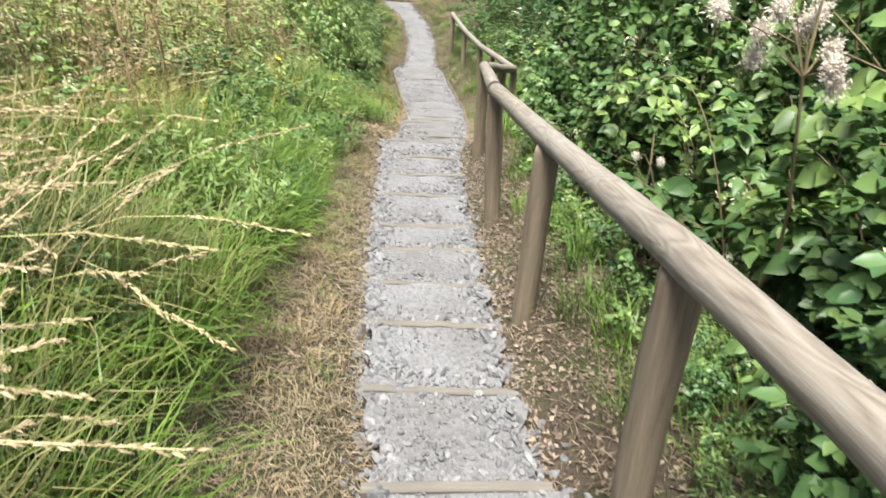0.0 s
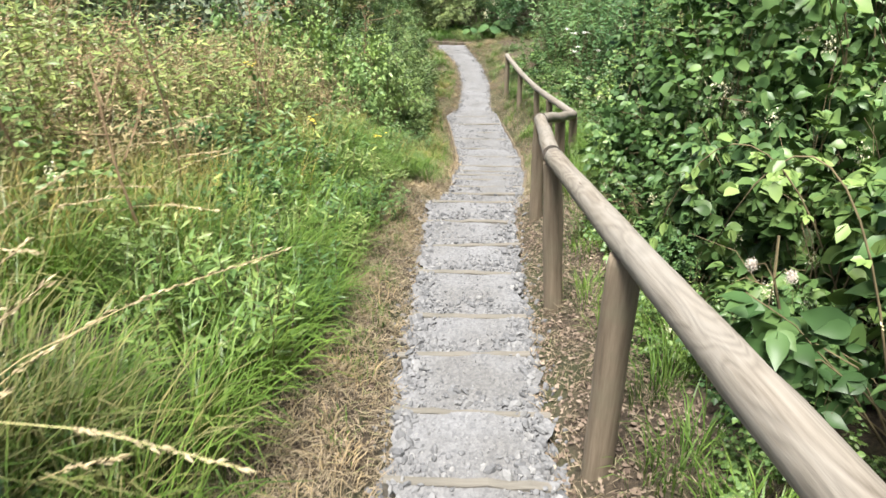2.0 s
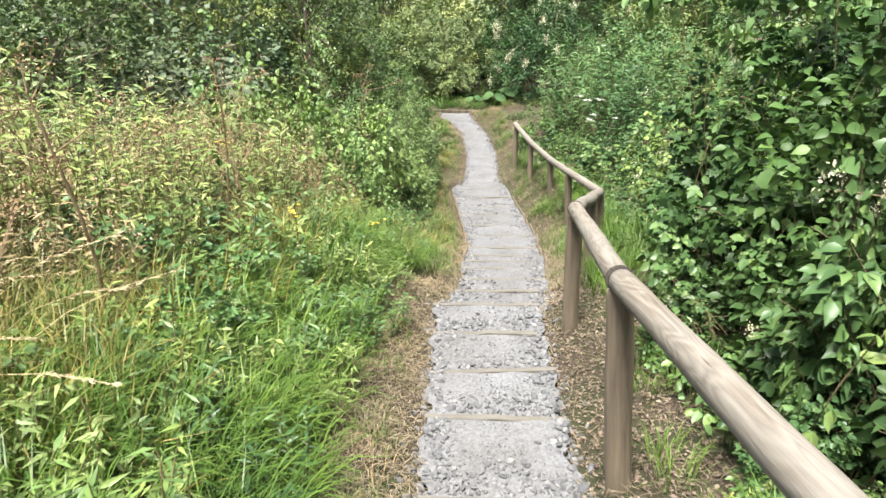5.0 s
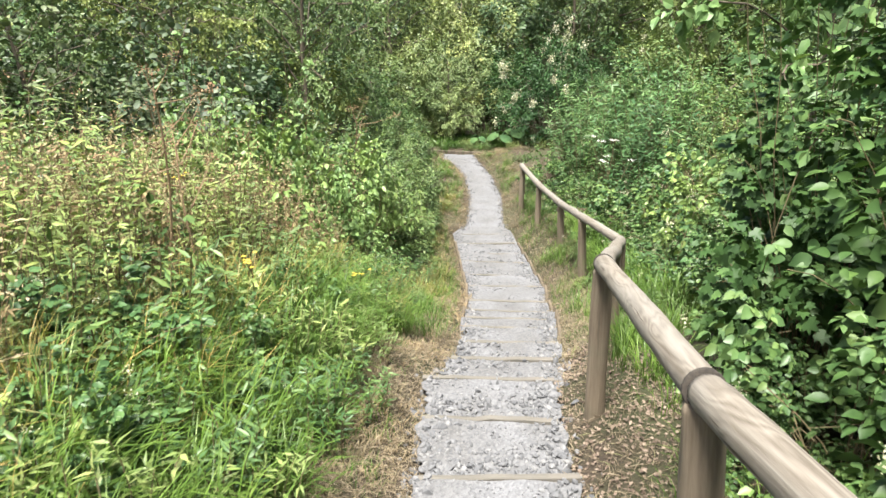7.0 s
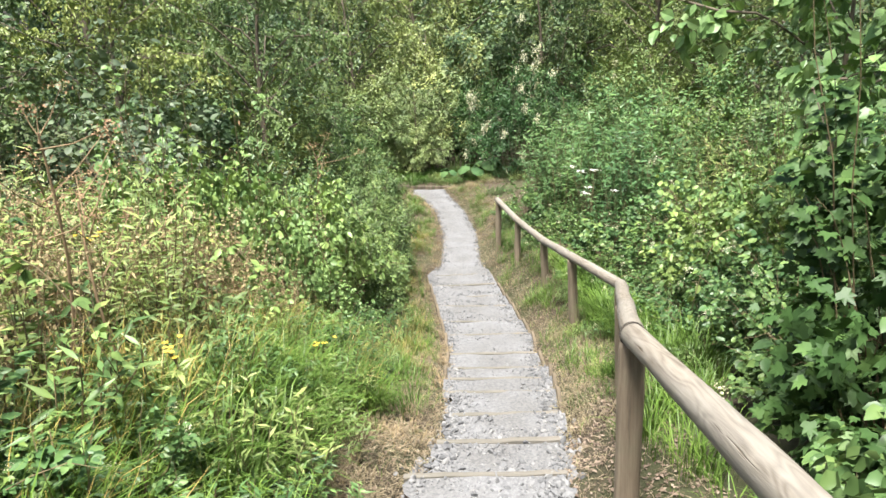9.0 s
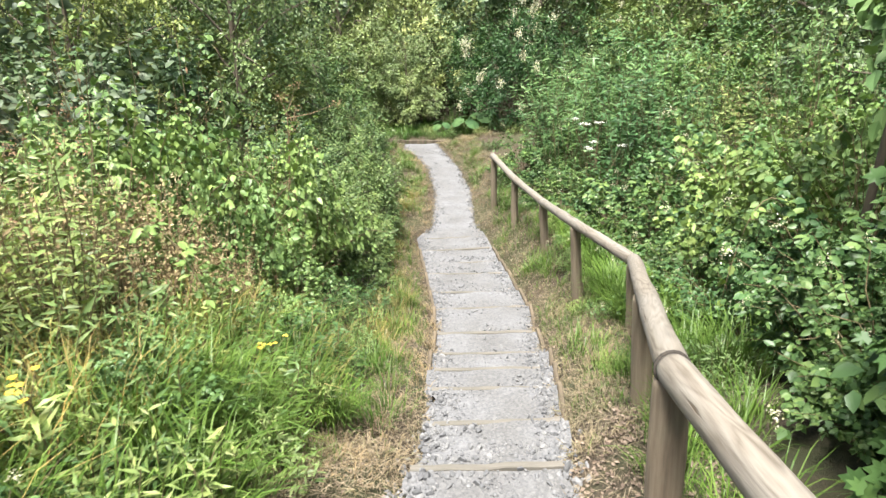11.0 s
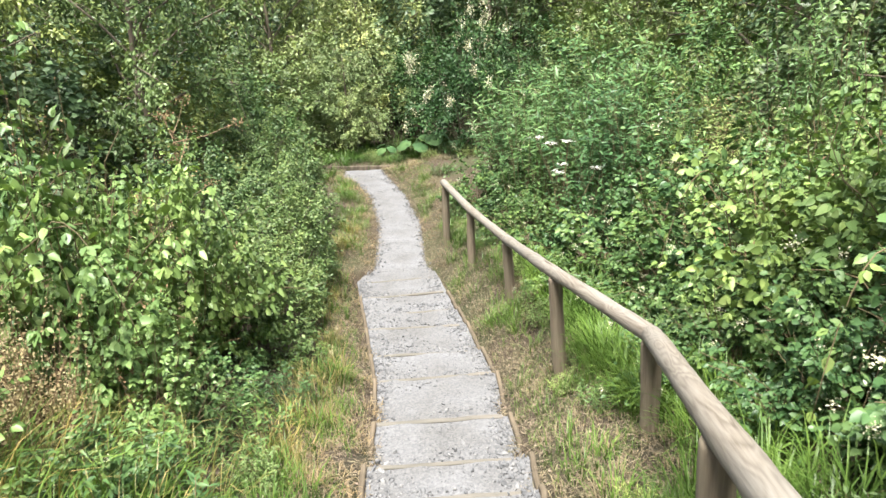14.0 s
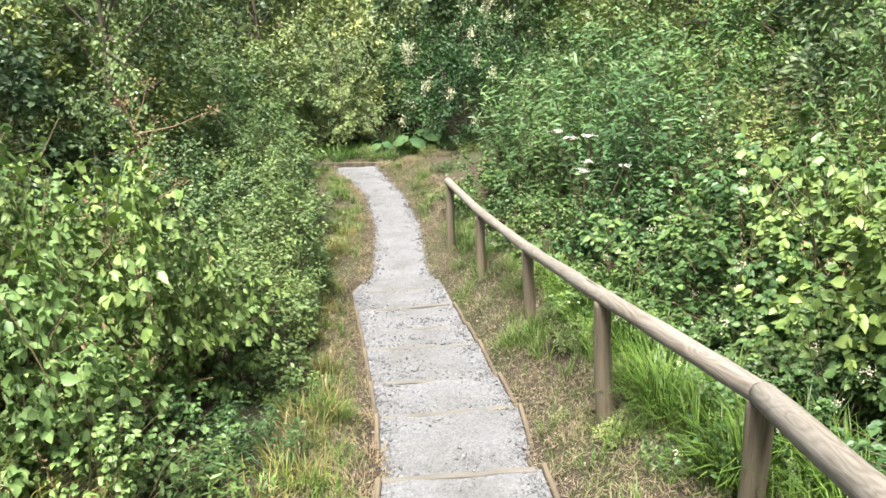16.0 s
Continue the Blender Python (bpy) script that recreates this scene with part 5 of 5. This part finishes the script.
ragwort(-1.36, -0.36, 0.52)
ragwort(-1.0, 0.9, 0.34)
ragwort(-2.1, 0.5, 0.8)
SHOOT = "long arching bramble shoot with leaves in threes"
for base, middle, tip in (
    ((1.25, -4.3), (0.95, -4.05, 2.0), (0.7, -3.95, 1.72)),
    ((1.6, -3.4), (1.1, -3.2, 1.75), (0.78, -3.1, 1.3)),
    ((1.8, -1.0), (1.3, -1.1, 1.75), (1.0, -1.2, 1.2)),
    ((2.2, 1.6), (1.75, 1.5, 0.75), (1.45, 1.35, 0.15)),
    ((2.4, 3.6), (2.0, 3.4, 0.55), (1.6, 3.2, -0.1)),
    ((-2.1, 3.4), (-2.0, 3.4, 1.2), (-1.7, 3.1, 1.45)),
    ((-1.9, 2.6), (-1.5, 2.4, 0.75), (-1.1, 2.2, 0.15)),
    ((-1.7, 4.2), (-1.3, 4.0, 0.45), (-0.95, 3.8, -0.35)),
    ((-2.2, -0.4), (-1.8, -0.6, 1.35), (-1.4, -0.7, 0.9)),
    ((-1.9, 1.2), (-1.6, 1.1, 0.85), (-1.2, 0.9, 0.4)),
):
    runner("bramble_shoot", SHOOT, base, middle, tip, 0.055, FRESH, CANE)

# Trees closing the view.
for x, y, s, t in ((-3.4, 9.6, 0.75, 0.85), (-5.0, 7.5, 0.9, 0.9), (-2.6, 15.5, 1.0, 1.0), (4.8, 13.5, 1.0, 1.0), (7.0, 11.0, 1.1, 1.1), (-7.0, 11.0, 1.2, 1.2), (6.0, 17.5, 1.3, 1.3), (-1.2, 21.0, 1.3, 1.3), (9.5, 15.0, 1.4, 1.4)):
    put(willows, x, y, s, t)
for x, y, s, t in ((2.4, 16.2, 0.9, 0.9), (-4.2, 12.6, 0.9, 0.9), (-5.8, 4.6, 0.75, 0.7), (-7.2, 6.8, 0.95, 0.9), (3.2, 16.5, 1.1, 1.1), (-4.6, 19.0, 1.3, 1.3), (-8.5, 3.0, 0.9, 0.9), (6.2, 8.2, 0.8, 0.8), (5.6, 5.2, 0.75, 0.75), (5.0, 1.5, 0.8, 0.8), (4.4, -2.5, 0.9, 0.9), (4.6, -6.5, 1.0, 1.0), (8.5, 8.0, 1.2, 1.2), (0.6, 25.0, 1.6, 1.6), (-9.5, 15.0, 1.6, 1.6), (12.0, 20.0, 1.8, 1.8), (-6.5, 24.0, 1.8, 1.8), (7.0, 26.0, 1.8, 1.8)):
    put(darks, x, y, s, t)
for x, y, s, t in ((-0.6, 16.5, 1.1, 1.1), (-0.9, 13.9, 0.6, 0.6)):
    put(fresh_tree, x, y, s, t)

for x, y, s, t in ((-3.5, 4.4, 0.9, 0.95), (-4.4, 5.3, 1.0, 1.0), (-5.2, 4.4, 1.0, 0.95)):
    put(hazels, x, y, s, t)
put(ash, 2.5, 1.9, 1.0, 1.15)
put(blossom_shrub, 1.5, 13.0, 0.7, 1.0)
put(blossom_shrub, 3.4, 11.6, 0.6, 0.6)

# Thickets at the end of the path and along the field; the number picks the kind.
for k, x, y, s, t in (
    (5, 1.0, 14.2, 0.7, 0.8),
    (2, -0.5, 15.2, 0.9, 0.95),
    (2, -1.4, 14.3, 0.7, 0.6),
    (0, -2.6, 13.6, 0.9, 0.9),
    (3, -2.4, 11.6, 0.7, 0.8),
    (0, -3.6, 10.2, 1.0, 1.1),
    (1, -4.8, 8.8, 1.0, 1.0),
    (1, -5.2, 6.4, 0.9, 1.0),
    (1, -4.2, 6.6, 0.8, 0.9),
    (1, -6.6, 4.6, 1.0, 1.0),
    (4, 3.3, 9.9, 0.8, 0.85),
    (3, 4.2, 8.6, 0.9, 0.9),
    (5, 2.6, 12.4, 0.8, 0.85),
    (0, 4.2, 12.4, 1.1, 1.1),
    (5, 3.2, 14.2, 1.1, 1.1),
    (4, 5.6, 10.4, 1.1, 1.1),
):
    put(thickets[k], x, y, s, t)
# Thickets beside the handrail.
for k, x, y, s, t in (
    (1, 5.8, 7.2, 1.0, 1.0),
    (4, 4.9, 4.6, 0.9, 0.85),
    (1, 4.9, 2.2, 0.9, 1.0),
    (1, 7.4, 8.8, 1.4, 1.4),
    (0, 7.0, 13.0, 1.5, 1.5),
    (0, -1.0, 17.5, 1.3, 1.3),
    (1, 0.8, 17.0, 1.3, 1.4),
    (0, 2.6, 19.0, 1.6, 1.6),
    (1, -3.4, 17.5, 1.5, 1.5),
    (0, -5.8, 15.0, 1.5, 1.5),
    (0, -6.6, 10.8, 1.3, 1.3),
    (4, -8.2, 8.2, 1.4, 1.3),
    (1, -9.5, 5.0, 1.4, 1.2),
    (0, 5.8, 16.5, 1.7, 1.7),
    (0, 9.5, 11.5, 1.7, 1.7),
    (2, -0.9, 14.0, 0.5, 0.5),
):
    put(thickets[k], x, y, s, t)
# Thickets further back.
for k, x, y, s, t in (
    (3, -3.2, 12.4, 0.9, 0.9),
    (0, -8.0, 20.0, 2.2, 2.0),
    (1, -3.0, 23.0, 2.2, 2.0),
    (0, 2.0, 25.0, 2.4, 2.2),
    (1, 7.0, 22.0, 2.2, 2.0),
    (0, 12.0, 17.0, 2.2, 2.0),
    (0, 8.0, 2.0, 1.6, 1.5),
    (1, 9.0, -3.0, 1.8, 1.6),
    (0, 8.0, 5.4, 1.5, 1.4),
    (1, -8.5, -2.0, 1.6, 1.3),
    (1, -7.5, -6.0, 1.6, 1.4),
    (0, -7.0, 1.2, 1.2, 0.9),
    (2, -0.2, 16.0, 1.1, 1.2),
    (2, -1.9, 15.6, 0.9, 1.0),
    (5, 0.9, 15.2, 0.8, 1.1),
    (1, 3.6, -0.8, 0.9, 1.0),
):
    put(thickets[k], x, y, s, t)
# Thickets farthest, closing the view.
for k, x, y, s, t in (
    (1, 3.5, -3.6, 0.9, 1.0),
    (1, 3.4, -6.2, 0.9, 1.0),
    (0, 6.4, -1.0, 1.3, 1.3),
    (1, -16.0, 22.0, 3.4, 3.2),
    (0, -10.0, 30.0, 3.8, 3.6),
    (1, -3.0, 34.0, 4.0, 3.8),
    (0, 3.0, 36.0, 4.2, 3.8),
    (1, 10.0, 32.0, 3.8, 3.8),
    (0, 16.0, 26.0, 3.6, 3.4),
    (1, 18.0, 16.0, 3.2, 3.0),
    (0, -14.0, 12.0, 2.6, 2.4),
    (1, -14.0, 4.0, 2.6, 2.2),
    (0, 15.0, 6.0, 2.6, 2.4),
    (1, -5.0, 28.0, 3.0, 3.0),
    (0, 5.0, 29.0, 3.0, 3.0),
):
    put(thickets[k], x, y, s, t)
